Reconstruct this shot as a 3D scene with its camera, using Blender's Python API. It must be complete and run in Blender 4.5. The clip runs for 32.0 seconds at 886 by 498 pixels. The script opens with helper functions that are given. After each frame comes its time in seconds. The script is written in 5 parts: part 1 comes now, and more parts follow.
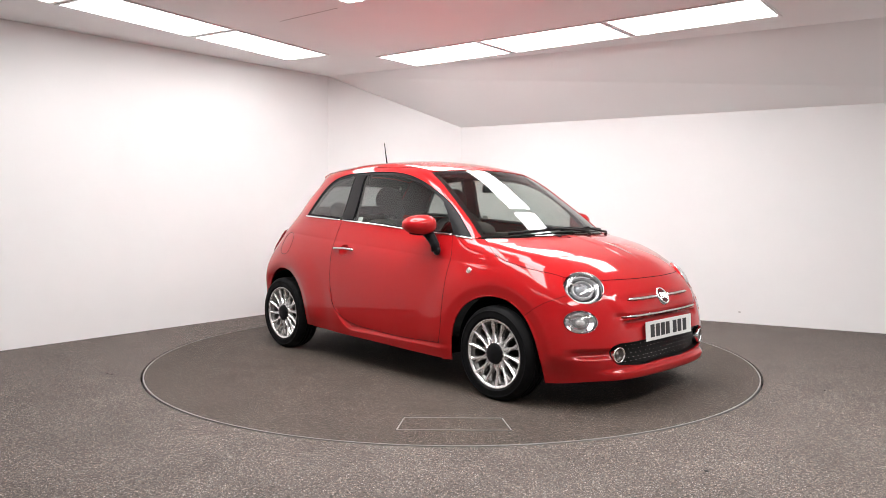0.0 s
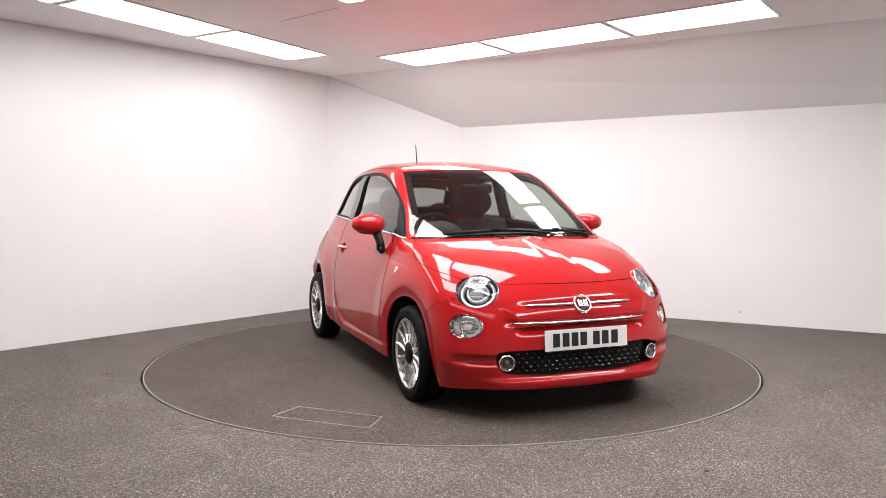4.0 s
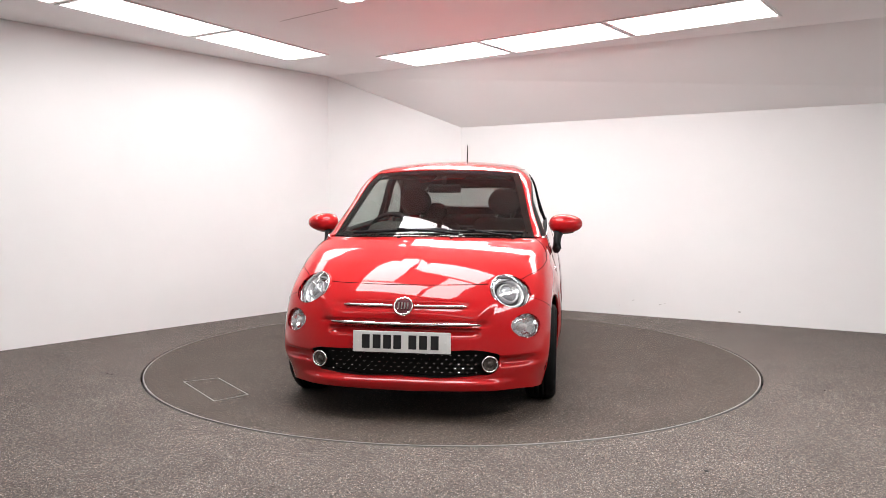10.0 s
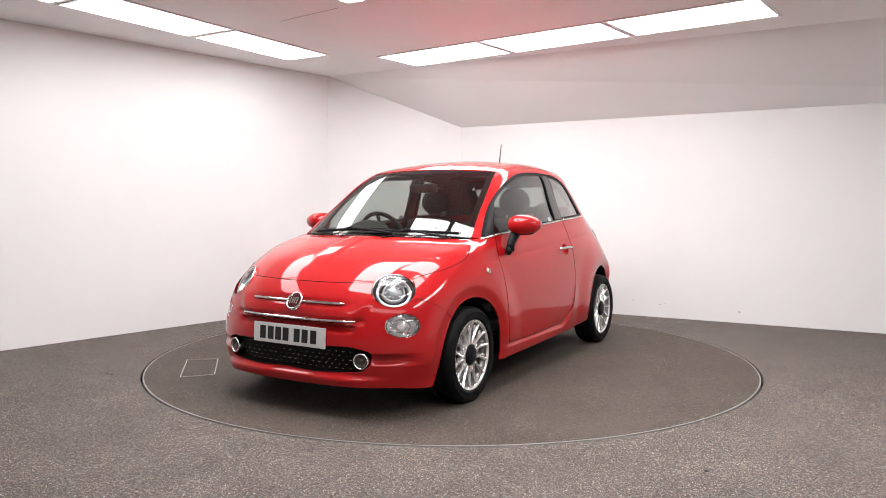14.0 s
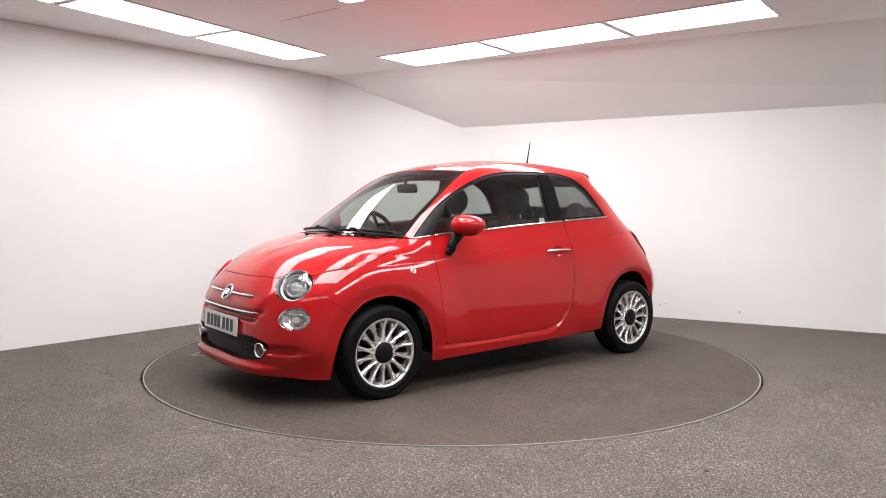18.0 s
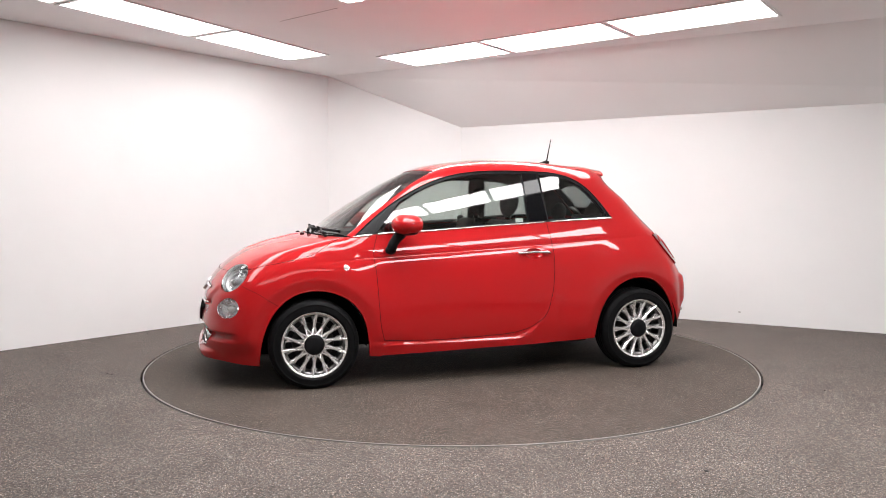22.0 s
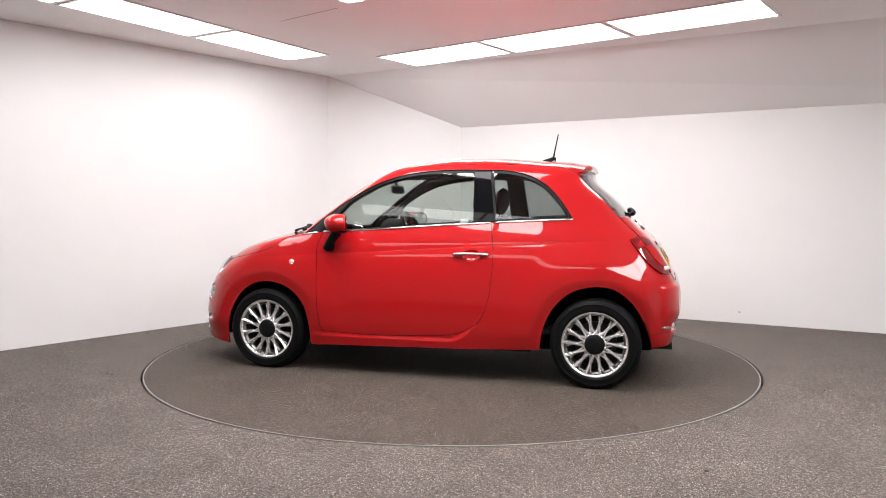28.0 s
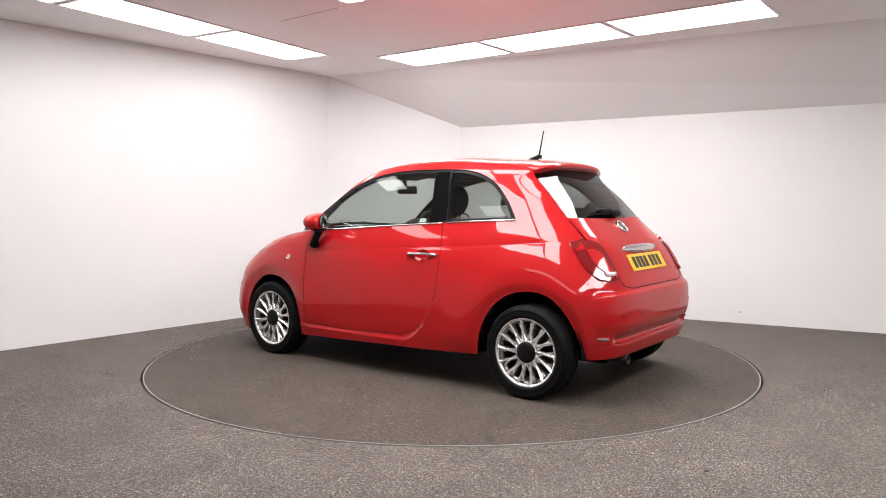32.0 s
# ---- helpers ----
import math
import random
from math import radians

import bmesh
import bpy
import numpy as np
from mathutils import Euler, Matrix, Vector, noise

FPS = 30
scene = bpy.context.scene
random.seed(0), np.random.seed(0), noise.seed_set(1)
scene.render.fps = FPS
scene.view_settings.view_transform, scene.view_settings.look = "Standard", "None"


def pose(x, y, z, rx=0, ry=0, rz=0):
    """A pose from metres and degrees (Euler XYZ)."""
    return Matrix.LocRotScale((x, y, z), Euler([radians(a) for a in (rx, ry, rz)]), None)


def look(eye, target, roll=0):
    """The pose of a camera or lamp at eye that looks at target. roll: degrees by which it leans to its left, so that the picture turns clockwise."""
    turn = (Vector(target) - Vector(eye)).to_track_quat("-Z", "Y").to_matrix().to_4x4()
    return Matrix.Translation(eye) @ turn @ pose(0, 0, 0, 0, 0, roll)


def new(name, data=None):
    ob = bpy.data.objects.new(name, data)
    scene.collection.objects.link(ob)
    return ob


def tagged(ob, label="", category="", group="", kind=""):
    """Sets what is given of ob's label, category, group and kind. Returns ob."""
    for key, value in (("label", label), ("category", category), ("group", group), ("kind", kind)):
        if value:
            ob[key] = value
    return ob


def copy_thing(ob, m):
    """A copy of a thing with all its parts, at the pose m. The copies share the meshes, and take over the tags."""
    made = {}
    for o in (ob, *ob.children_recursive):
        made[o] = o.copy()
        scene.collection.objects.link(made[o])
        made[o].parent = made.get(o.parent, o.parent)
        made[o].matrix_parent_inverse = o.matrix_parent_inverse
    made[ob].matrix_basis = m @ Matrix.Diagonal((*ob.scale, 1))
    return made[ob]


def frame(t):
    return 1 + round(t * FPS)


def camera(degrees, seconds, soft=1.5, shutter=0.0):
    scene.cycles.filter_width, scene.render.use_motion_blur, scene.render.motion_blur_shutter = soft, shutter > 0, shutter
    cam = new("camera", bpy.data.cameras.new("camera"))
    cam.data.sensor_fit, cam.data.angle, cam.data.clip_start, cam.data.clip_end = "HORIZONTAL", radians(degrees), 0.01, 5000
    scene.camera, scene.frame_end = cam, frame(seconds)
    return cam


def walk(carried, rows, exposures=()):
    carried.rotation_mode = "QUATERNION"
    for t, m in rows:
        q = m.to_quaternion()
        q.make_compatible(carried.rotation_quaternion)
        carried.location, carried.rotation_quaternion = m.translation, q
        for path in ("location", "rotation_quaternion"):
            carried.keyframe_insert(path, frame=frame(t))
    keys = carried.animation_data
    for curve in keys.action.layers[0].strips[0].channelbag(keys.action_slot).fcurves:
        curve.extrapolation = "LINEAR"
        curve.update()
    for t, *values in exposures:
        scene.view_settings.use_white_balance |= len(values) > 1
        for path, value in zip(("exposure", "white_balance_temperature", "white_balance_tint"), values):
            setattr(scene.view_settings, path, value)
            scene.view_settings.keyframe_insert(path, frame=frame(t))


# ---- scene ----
# ---- camera: a tripod that stands still ----
cam = camera(60.91, 32.0, soft=0.85)
EYE = Vector((0.0, -5.795, 1.166))
YAW, TILT = radians(0.603), radians(-3.413)
AIM = EYE + Vector((-math.sin(YAW) * math.cos(TILT), math.cos(YAW) * math.cos(TILT), math.sin(TILT)))
walk(cam, [(0.0, look(EYE, AIM, 0.119)), (32.0, look(EYE, AIM, 0.119))], exposures=[(0.0, 0.0), (32.0, 0.0)])

# ---- light: a closed white studio, lit by its ceiling panels alone ----
PANEL_GLOW = 14.8
world = bpy.data.worlds.new("studio_world")
scene.world = world
world.use_nodes = True
world.node_tree.nodes["Background"].inputs[0].default_value = (0.9, 0.93, 1.0, 1)
world.node_tree.nodes["Background"].inputs[1].default_value = 0.02


# ---- materials ----
def material(name, base=(0.5, 0.5, 0.5), rough=0.5, metal=0.0, **more):
    """A principled material; further inputs by name, with spaces as underscores."""
    m = bpy.data.materials.new(name)
    m.use_nodes = True
    b = m.node_tree.nodes["Principled BSDF"]
    b.inputs["Base Color"].default_value = (*base, 1)
    b.inputs["Roughness"].default_value = rough
    b.inputs["Metallic"].default_value = metal
    for key, value in more.items():
        b.inputs[key.replace("_", " ")].default_value = value
    return m


def nodes_of(m):
    t = m.node_tree
    return t, t.nodes, t.links, t.nodes["Principled BSDF"]


def add_noise(m, scale, low, high, detail=4.0, socket="Base Color", kind="ShaderNodeTexNoise", rough=0.6, span=(0.35, 0.65)):
    """Noise in metres between two colours or values, into one socket."""
    t, n, l, b = nodes_of(m)
    co = n.new("ShaderNodeTexCoord")
    tx = n.new(kind)
    tx.inputs["Scale"].default_value = scale
    if kind == "ShaderNodeTexNoise":
        tx.inputs["Detail"].default_value = detail
        tx.inputs["Roughness"].default_value = rough
    l.new(co.outputs["Object"], tx.inputs["Vector"])
    ra = n.new("ShaderNodeValToRGB")
    ra.color_ramp.elements[0].position, ra.color_ramp.elements[1].position = span
    lo = low if isinstance(low, tuple) else (low, low, low)
    hi = high if isinstance(high, tuple) else (high, high, high)
    ra.color_ramp.elements[0].color = (*lo, 1)
    ra.color_ramp.elements[1].color = (*hi, 1)
    l.new(tx.outputs[0], ra.inputs[0])
    l.new(ra.outputs[0], b.inputs[socket])
    return tx, ra


def add_bump(m, scale, strength, distance=0.001, detail=3.0):
    t, n, l, b = nodes_of(m)
    co = n.new("ShaderNodeTexCoord")
    tx = n.new("ShaderNodeTexNoise")
    tx.inputs["Scale"].default_value = scale
    tx.inputs["Detail"].default_value = detail
    l.new(co.outputs["Object"], tx.inputs["Vector"])
    bu = n.new("ShaderNodeBump")
    bu.inputs["Strength"].default_value = strength
    bu.inputs["Distance"].default_value = distance
    l.new(tx.outputs[0], bu.inputs["Height"])
    l.new(bu.outputs[0], b.inputs["Normal"])
    return m


def glow(name, colour, strength):
    m = material(name, colour, 0.4)
    b = m.node_tree.nodes["Principled BSDF"]
    b.inputs["Emission Color"].default_value = (*colour, 1)
    b.inputs["Emission Strength"].default_value = strength
    return m


def clear_glass(name, tint, mirror=0.068, gloss_tint=(1, 1, 1)):
    """Thin sheet glass: tinted see-through with a Fresnel mirror on it."""
    m = bpy.data.materials.new(name)
    m.use_nodes = True
    t = m.node_tree
    t.nodes.clear()
    out = t.nodes.new("ShaderNodeOutputMaterial")
    mix = t.nodes.new("ShaderNodeMixShader")
    tr = t.nodes.new("ShaderNodeBsdfTransparent")
    tr.inputs[0].default_value = (*tint, 1)
    gl = t.nodes.new("ShaderNodeBsdfGlossy")
    gl.inputs["Color"].default_value = (*gloss_tint, 1)
    gl.inputs["Roughness"].default_value = 0.01
    lw = t.nodes.new("ShaderNodeLayerWeight")
    lw.inputs["Blend"].default_value = 0.5
    po = t.nodes.new("ShaderNodeMath")
    po.operation = "POWER"
    po.inputs[1].default_value = 4.6
    mu = t.nodes.new("ShaderNodeMath")
    mu.operation = "MULTIPLY_ADD"
    mu.inputs[1].default_value, mu.inputs[2].default_value = 0.90, mirror
    t.links.new(lw.outputs["Facing"], po.inputs[0])
    t.links.new(po.outputs[0], mu.inputs[0])
    t.links.new(mu.outputs[0], mix.inputs[0])
    t.links.new(tr.outputs[0], mix.inputs[1])
    t.links.new(gl.outputs[0], mix.inputs[2])
    t.links.new(mix.outputs[0], out.inputs[0])
    return m


def carpet(name, dark, light, fleck):
    """Speckled needle-felt floor: three sizes of grain, flecks, wide wear."""
    m = material(name, dark, 0.75)
    t, n, l, b = nodes_of(m)
    b.inputs["Specular IOR Level"].default_value = 0.35
    co = n.new("ShaderNodeTexCoord")
    grain = n.new("ShaderNodeTexNoise")
    grain.inputs["Scale"].default_value = 62.0
    grain.inputs["Detail"].default_value = 5.0
    grain.inputs["Roughness"].default_value = 0.75
    l.new(co.outputs["Object"], grain.inputs["Vector"])
    r1 = n.new("ShaderNodeValToRGB")
    r1.color_ramp.elements[0].position, r1.color_ramp.elements[1].position = 0.36, 0.66
    r1.color_ramp.elements[0].color, r1.color_ramp.elements[1].color = (*dark, 1), (*light, 1)
    l.new(grain.outputs[0], r1.inputs[0])
    cell = n.new("ShaderNodeTexVoronoi")
    cell.inputs["Scale"].default_value = 260.0
    l.new(co.outputs["Object"], cell.inputs["Vector"])
    sep = n.new("ShaderNodeSeparateColor")
    l.new(cell.outputs["Color"], sep.inputs[0])
    r2 = n.new("ShaderNodeValToRGB")
    r2.color_ramp.elements[0].position, r2.color_ramp.elements[1].position = 0.78, 0.97
    r2.color_ramp.elements[0].color, r2.color_ramp.elements[1].color = (0, 0, 0, 1), (1, 1, 1, 1)
    l.new(sep.outputs[0], r2.inputs[0])
    mx = n.new("ShaderNodeMixRGB")
    mx.inputs[2].default_value = (*fleck, 1)
    l.new(r2.outputs[0], mx.inputs[0])
    l.new(r1.outputs[0], mx.inputs[1])
    wide = n.new("ShaderNodeTexNoise")
    wide.inputs["Scale"].default_value = 2.6
    wide.inputs["Detail"].default_value = 9.0
    wide.inputs["Roughness"].default_value = 0.68
    l.new(co.outputs["Object"], wide.inputs["Vector"])
    r3 = n.new("ShaderNodeValToRGB")
    r3.color_ramp.elements[0].position, r3.color_ramp.elements[1].position = 0.3, 0.7
    r3.color_ramp.elements[0].color, r3.color_ramp.elements[1].color = (0.70, 0.69, 0.68, 1), (1.08, 1.08, 1.08, 1)
    l.new(wide.outputs[0], r3.inputs[0])
    chip = n.new("ShaderNodeValToRGB")
    chip.color_ramp.elements[0].position, chip.color_ramp.elements[1].position = 0.0, 1.0
    chip.color_ramp.elements[0].color, chip.color_ramp.elements[1].color = (0.34, 0.33, 0.33, 1), (2.2, 2.1, 2.0, 1)
    for at, tone in ((0.25, (0.70, 0.68, 0.68, 1)), (0.5, (0.92, 0.90, 0.89, 1)), (0.62, (1.30, 1.02, 0.82, 1)), (0.74, (0.95, 0.97, 0.98, 1)), (0.86, (1.00, 1.22, 1.36, 1))):
        chip.color_ramp.elements.new(at).color = tone
    l.new(sep.outputs[1], chip.inputs[0])
    spread = n.new("ShaderNodeMixRGB")
    spread.blend_type = "MULTIPLY"
    spread.inputs[0].default_value = 0.85
    l.new(mx.outputs[0], spread.inputs[1])
    l.new(chip.outputs[0], spread.inputs[2])
    mu = n.new("ShaderNodeMixRGB")
    mu.blend_type = "MULTIPLY"
    mu.inputs[0].default_value = 1.0
    l.new(spread.outputs[0], mu.inputs[1])
    l.new(r3.outputs[0], mu.inputs[2])
    l.new(mu.outputs[0], b.inputs["Base Color"])
    bu = n.new("ShaderNodeBump")
    bu.inputs["Strength"].default_value = 0.5
    bu.inputs["Distance"].default_value = 0.002
    l.new(grain.outputs[0], bu.inputs["Height"])
    l.new(bu.outputs[0], b.inputs["Normal"])
    return m


def car_paint(name, base):
    m = material(name, base, 0.38, 0.0, Coat_Weight=1.0, Coat_Roughness=0.012, Coat_IOR=1.46)
    b = m.node_tree.nodes["Principled BSDF"]
    b.inputs["Specular IOR Level"].default_value = 0.05
    add_noise(m, 1.5, tuple(c * 0.97 for c in base), base, 2.0)
    t, n, l, b = nodes_of(m)
    co = n.new("ShaderNodeTexCoord")
    peel = n.new("ShaderNodeTexNoise")
    peel.inputs["Scale"].default_value = 260.0
    l.new(co.outputs["Object"], peel.inputs["Vector"])
    bu = n.new("ShaderNodeBump")
    bu.inputs["Strength"].default_value = 0.02
    bu.inputs["Distance"].default_value = 0.0005
    l.new(peel.outputs[0], bu.inputs["Height"])
    l.new(bu.outputs[0], b.inputs["Coat Normal"])
    return m


# tone of the unseen walls, chosen for the light they bounce
WALL_UNSEEN = material("wall_unseen_pale", (0.68, 0.67, 0.67), 0.7)
add_noise(WALL_UNSEEN, 1.1, (0.66, 0.65, 0.65), (0.71, 0.70, 0.70), 4.0)
WALL = material("wall_paint", (0.84, 0.83, 0.825), 0.6)
add_noise(WALL, 1.3, (0.765, 0.757, 0.756), (0.79, 0.782, 0.781), 5.0)
add_bump(WALL, 180.0, 0.15, 0.0006)
CEIL = material("ceiling_paint", (0.74, 0.72, 0.72), 0.7)
add_noise(CEIL, 0.9, (0.89, 0.885, 0.885), (0.915, 0.91, 0.91), 5.0)
add_bump(CEIL, 120.0, 0.12, 0.0006)
CARPET = carpet("carpet_speckled", (0.0110, 0.0086, 0.0074), (0.170, 0.142, 0.126), (0.40, 0.355, 0.33))
# disc colour set darker than the floor's to carry the car's soft shadow
CARPET_DISC_SHADED = carpet("carpet_disc_shaded", (0.0070, 0.0053, 0.0042), (0.102, 0.0790, 0.064), (0.27, 0.225, 0.195))
RIM_STEEL = material("turntable_trim", (0.31, 0.30, 0.29), 0.45, 0.6)
add_noise(RIM_STEEL, 30.0, 0.3, 0.5, socket="Roughness")
PIT = material("gap_dark", (0.02, 0.02, 0.02), 0.9)
DIFFUSER_WEST = glow("panel_diffuser_west", (1.0, 0.985, 0.982), PANEL_GLOW * 0.52)
DIFFUSER_SOUTHWEST = glow("panel_diffuser_southwest", (1.0, 0.985, 0.982), PANEL_GLOW * 0.22)
DIFFUSER_SOUTHEAST = glow("panel_diffuser_southeast", (1.0, 0.985, 0.982), PANEL_GLOW * 1.38)
DIFFUSER_CENTRE = glow("panel_diffuser_centre", (1.0, 0.985, 0.982), PANEL_GLOW * 1.08)
DIFFUSER_EAST = glow("panel_diffuser_east", (1.0, 0.985, 0.982), PANEL_GLOW * 1.0)
FRAME_WHITE = material("panel_frame", (0.84, 0.83, 0.83), 0.4)
SEAM_GREY = material("seam_grey", (0.42, 0.40, 0.40), 0.8)
SCUFF = material("scuff_grey", (0.45, 0.43, 0.42), 0.8)
DEBRIS = material("debris_dark", (0.03, 0.028, 0.026), 0.9)
PAINT = car_paint("red_paint", (0.400, 0.0072, 0.0092))
BLACK = material("black_plastic", (0.008, 0.008, 0.009), 0.42, Specular_IOR_Level=0.1)
add_bump(BLACK, 400.0, 0.1, 0.0004)
GLOSSBLACK = material("gloss_black", (0.004, 0.004, 0.005), 0.04, Specular_IOR_Level=0.2)
RUBBER = material("tyre_rubber", (0.005, 0.005, 0.0055), 0.5, Specular_IOR_Level=0.10)
add_noise(RUBBER, 14.0, 0.5, 0.72, socket="Roughness")
UNDER = material("underbody", (0.004, 0.004, 0.004), 0.85, Specular_IOR_Level=0.1)
CHROME = material("chrome", (0.82, 0.82, 0.83), 0.06, 1.0)
ALLOY = material("alloy_silver", (0.86, 0.85, 0.845), 0.22, 0.78)
add_noise(ALLOY, 40.0, 0.18, 0.26, socket="Roughness")
# darker alloy: the shade inside the wheel is put into the colour
ALLOY_SHADED = material("alloy_shaded", (0.22, 0.215, 0.21), 0.32, 0.9)
# near black for the shade behind the spokes; also the dull tailpipe
ALLOY_DARK = material("alloy_dark", (0.02, 0.02, 0.02), 0.5, 0.8)
GLASS = clear_glass("window_glass", (0.66, 0.72, 0.69))
GLASS_DARK = clear_glass("privacy_glass", (0.46, 0.50, 0.485))
GLASS_REAR = clear_glass("rear_glass", (0.38, 0.41, 0.40), 0.02)
LENS = clear_glass("lamp_lens", (0.97, 0.98, 0.99))
REFLECTOR = material("lamp_reflector", (0.80, 0.81, 0.82), 0.09, 0.95)
GRILLE = material("grille_black", (0.004, 0.004, 0.004), 0.55, Specular_IOR_Level=0.15)
LAMP_DEEP = material("lamp_deep", (0.46, 0.46, 0.465), 0.18, 0.85)
LAMP_GREY = material("lamp_inner", (0.42, 0.42, 0.43), 0.3, 0.6)


# ---- mesh helpers ----
def mesh_ob(name, verts, faces, mat, parent=None, label="", smooth=False):
    me = bpy.data.meshes.new(name)
    me.from_pydata([tuple(v) for v in verts], [], faces)
    me.materials.append(mat)
    if smooth:
        me.shade_smooth()
    ob = new(name, me)
    if parent is not None:
        ob.parent = parent
    if label:
        ob["label"] = label
    return ob


def part(name, bm, mat, parent, label="", smooth=False):
    """One bmesh as one mesh object under a thing or a part."""
    bmesh.ops.recalc_face_normals(bm, faces=bm.faces)
    me = bpy.data.meshes.new(name)
    bm.to_mesh(me)
    bm.free()
    me.materials.append(mat)
    if smooth:
        me.shade_smooth()
    ob = new(name, me)
    if parent is not None:
        ob.parent = parent
    if label:
        ob["label"] = label
    return ob


def box(bm, size, m, bevel=0.0, seg=2):
    r = bmesh.ops.create_cube(bm, size=1.0, matrix=m @ Matrix.Diagonal((*size, 1)))
    if bevel:
        es = list({e for v in r["verts"] for e in v.link_edges})
        bmesh.ops.bevel(bm, geom=es, offset=bevel, segments=seg, affect="EDGES", profile=0.5)
    return bm


def prism(name, loop, z0, z1, mat, parent=None, label=""):
    """An upright prism over a plan loop."""
    bm = bmesh.new()
    lo = [bm.verts.new((x, y, z0)) for x, y in loop]
    hi = [bm.verts.new((x, y, z1)) for x, y in loop]
    bm.faces.new(lo[::-1])
    bm.faces.new(hi)
    for i in range(len(loop)):
        j = (i + 1) % len(loop)
        bm.faces.new((lo[i], lo[j], hi[j], hi[i]))
    return part(name, bm, mat, parent, label)


def lathe(bm, profile, seg=64, m=Matrix(), a0=0.0, a1=2 * math.pi):
    """Turns (radius, height) pairs about the local z axis."""
    full = abs(a1 - a0 - 2 * math.pi) < 1e-6
    n = seg if full else seg + 1
    rings = []
    for r, h in profile:
        rings.append([bm.verts.new(m @ Vector((r * math.cos(a0 + (a1 - a0) * i / seg), r * math.sin(a0 + (a1 - a0) * i / seg), h))) for i in range(n)])
    for a, b in zip(rings, rings[1:]):
        for i in range(seg):
            j = (i + 1) % n
            bm.faces.new((a[i], a[j], b[j], b[i]))
    return bm


def tube(bm, pts, radius, seg=8, flat=1.0, closed=False):
    """A round or flattened bar along a path."""
    pts = [Vector(p) for p in pts]
    n = len(pts)
    rings = []
    for i, p in enumerate(pts):
        d = (pts[(i + 1) % n] - pts[i - 1]) if closed or 0 < i < n - 1 else (pts[min(i + 1, n - 1)] - pts[max(i - 1, 0)])
        d.normalize()
        up = Vector((0, 0, 1)) if abs(d.z) < 0.9 else Vector((1, 0, 0))
        a = d.cross(up).normalized()
        b = a.cross(d)
        r = radius[i] if isinstance(radius, (list, tuple)) else radius
        rings.append([bm.verts.new(p + a * r * math.cos(2 * math.pi * k / seg) + b * r * flat * math.sin(2 * math.pi * k / seg)) for k in range(seg)])
    m = n if closed else n - 1
    for i in range(m):
        for k in range(seg):
            bm.faces.new((rings[i][k], rings[i][(k + 1) % seg], rings[(i + 1) % n][(k + 1) % seg], rings[(i + 1) % n][k]))
    if not closed:
        bm.faces.new(rings[0][::-1])
        bm.faces.new(rings[-1])
    return bm


# ---- the studio ----
CORNER_A, CORNER_B = Vector((-1.394, 2.790, 0)), Vector((0.115, 3.078, 0))
LEFT_END, RIGHT_END = Vector((-5.0, -1.757, 0)), Vector((4.9, 0.510, 0))
BACK_L, BACK_R = Vector((-5.0, -7.4, 0)), Vector((4.9, -7.4, 0))
CEIL_Z, SOFFIT_Z = 2.60, 2.06
TABLE_R = 2.2286
PLAN = [CORNER_A, CORNER_B, RIGHT_END, BACK_R, BACK_L, LEFT_END]


def wall(name, p, q, label, mat=None, top=2.9, thick=0.15):
    d = (q - p).normalized()
    n = Vector((-d.y, d.x, 0))
    centre = sum(PLAN, Vector()) / 6
    if n.dot(centre - p) > 0:
        n = -n
    loop = [p, q, q + n * thick, p + n * thick]
    return tagged(prism(name, [(v.x, v.y) for v in loop], -0.1, top, mat or WALL), label, "wall", kind="structure")


wall("wall_west", LEFT_END, CORNER_A, "long smooth white painted studio wall")
wall("wall_north", CORNER_A, CORNER_B, "short white painted wall panel in the studio corner")
wall("wall_east", CORNER_B, RIGHT_END, "long white painted studio wall with faint scuffs")
# three unseen walls added to close the room, placed for bounced light
wall("wall_southeast", RIGHT_END, BACK_R, "unseen white wall added beside the camera to bounce light")
wall("wall_south", BACK_R, BACK_L, "unseen pale wall added behind the camera to bounce light", WALL_UNSEEN)
wall("wall_southwest", BACK_L, LEFT_END, "unseen pale wall added behind the camera to bounce light", WALL_UNSEEN)


def disc_loop(r, n=192):
    return [(r * math.cos(2 * math.pi * i / n), r * math.sin(2 * math.pi * i / n)) for i in range(n)]


def floor_with_hole():
    bm = bmesh.new()
    n = 192
    hole = [Vector((*p, 0)) for p in disc_loop(TABLE_R + 0.009, n)]
    far = []
    for h in hole:
        d = h.normalized()
        best = 1e9
        for i in range(6):
            p, q = PLAN[i], PLAN[(i + 1) % 6]
            e = q - p
            den = d.x * e.y - d.y * e.x
            if abs(den) > 1e-9:
                k = (p.x * e.y - p.y * e.x) / den
                s = (p.x * d.y - p.y * d.x) / den
                if k > 0 and -1e-6 <= s <= 1 + 1e-6:
                    best = min(best, k)
        far.append(d * (best + 0.35))
    a = [bm.verts.new(v) for v in hole]
    b = [bm.verts.new(v) for v in far]
    c = [bm.verts.new(v - Vector((0, 0, 0.06))) for v in hole]
    for i in range(n):
        j = (i + 1) % n
        bm.faces.new((a[i], b[i], b[j], a[j]))
        bm.faces.new((c[i], a[i], a[j], c[j]))
    return bm


tagged(part("floor", floor_with_hole(), CARPET, None), "grey-brown speckled hard-wearing studio floor", "floor", kind="structure")
tagged(prism("floor_pit", disc_loop(TABLE_R + 0.05), -0.09, -0.062, PIT), "dark pit under the turntable", "floor", kind="structure")


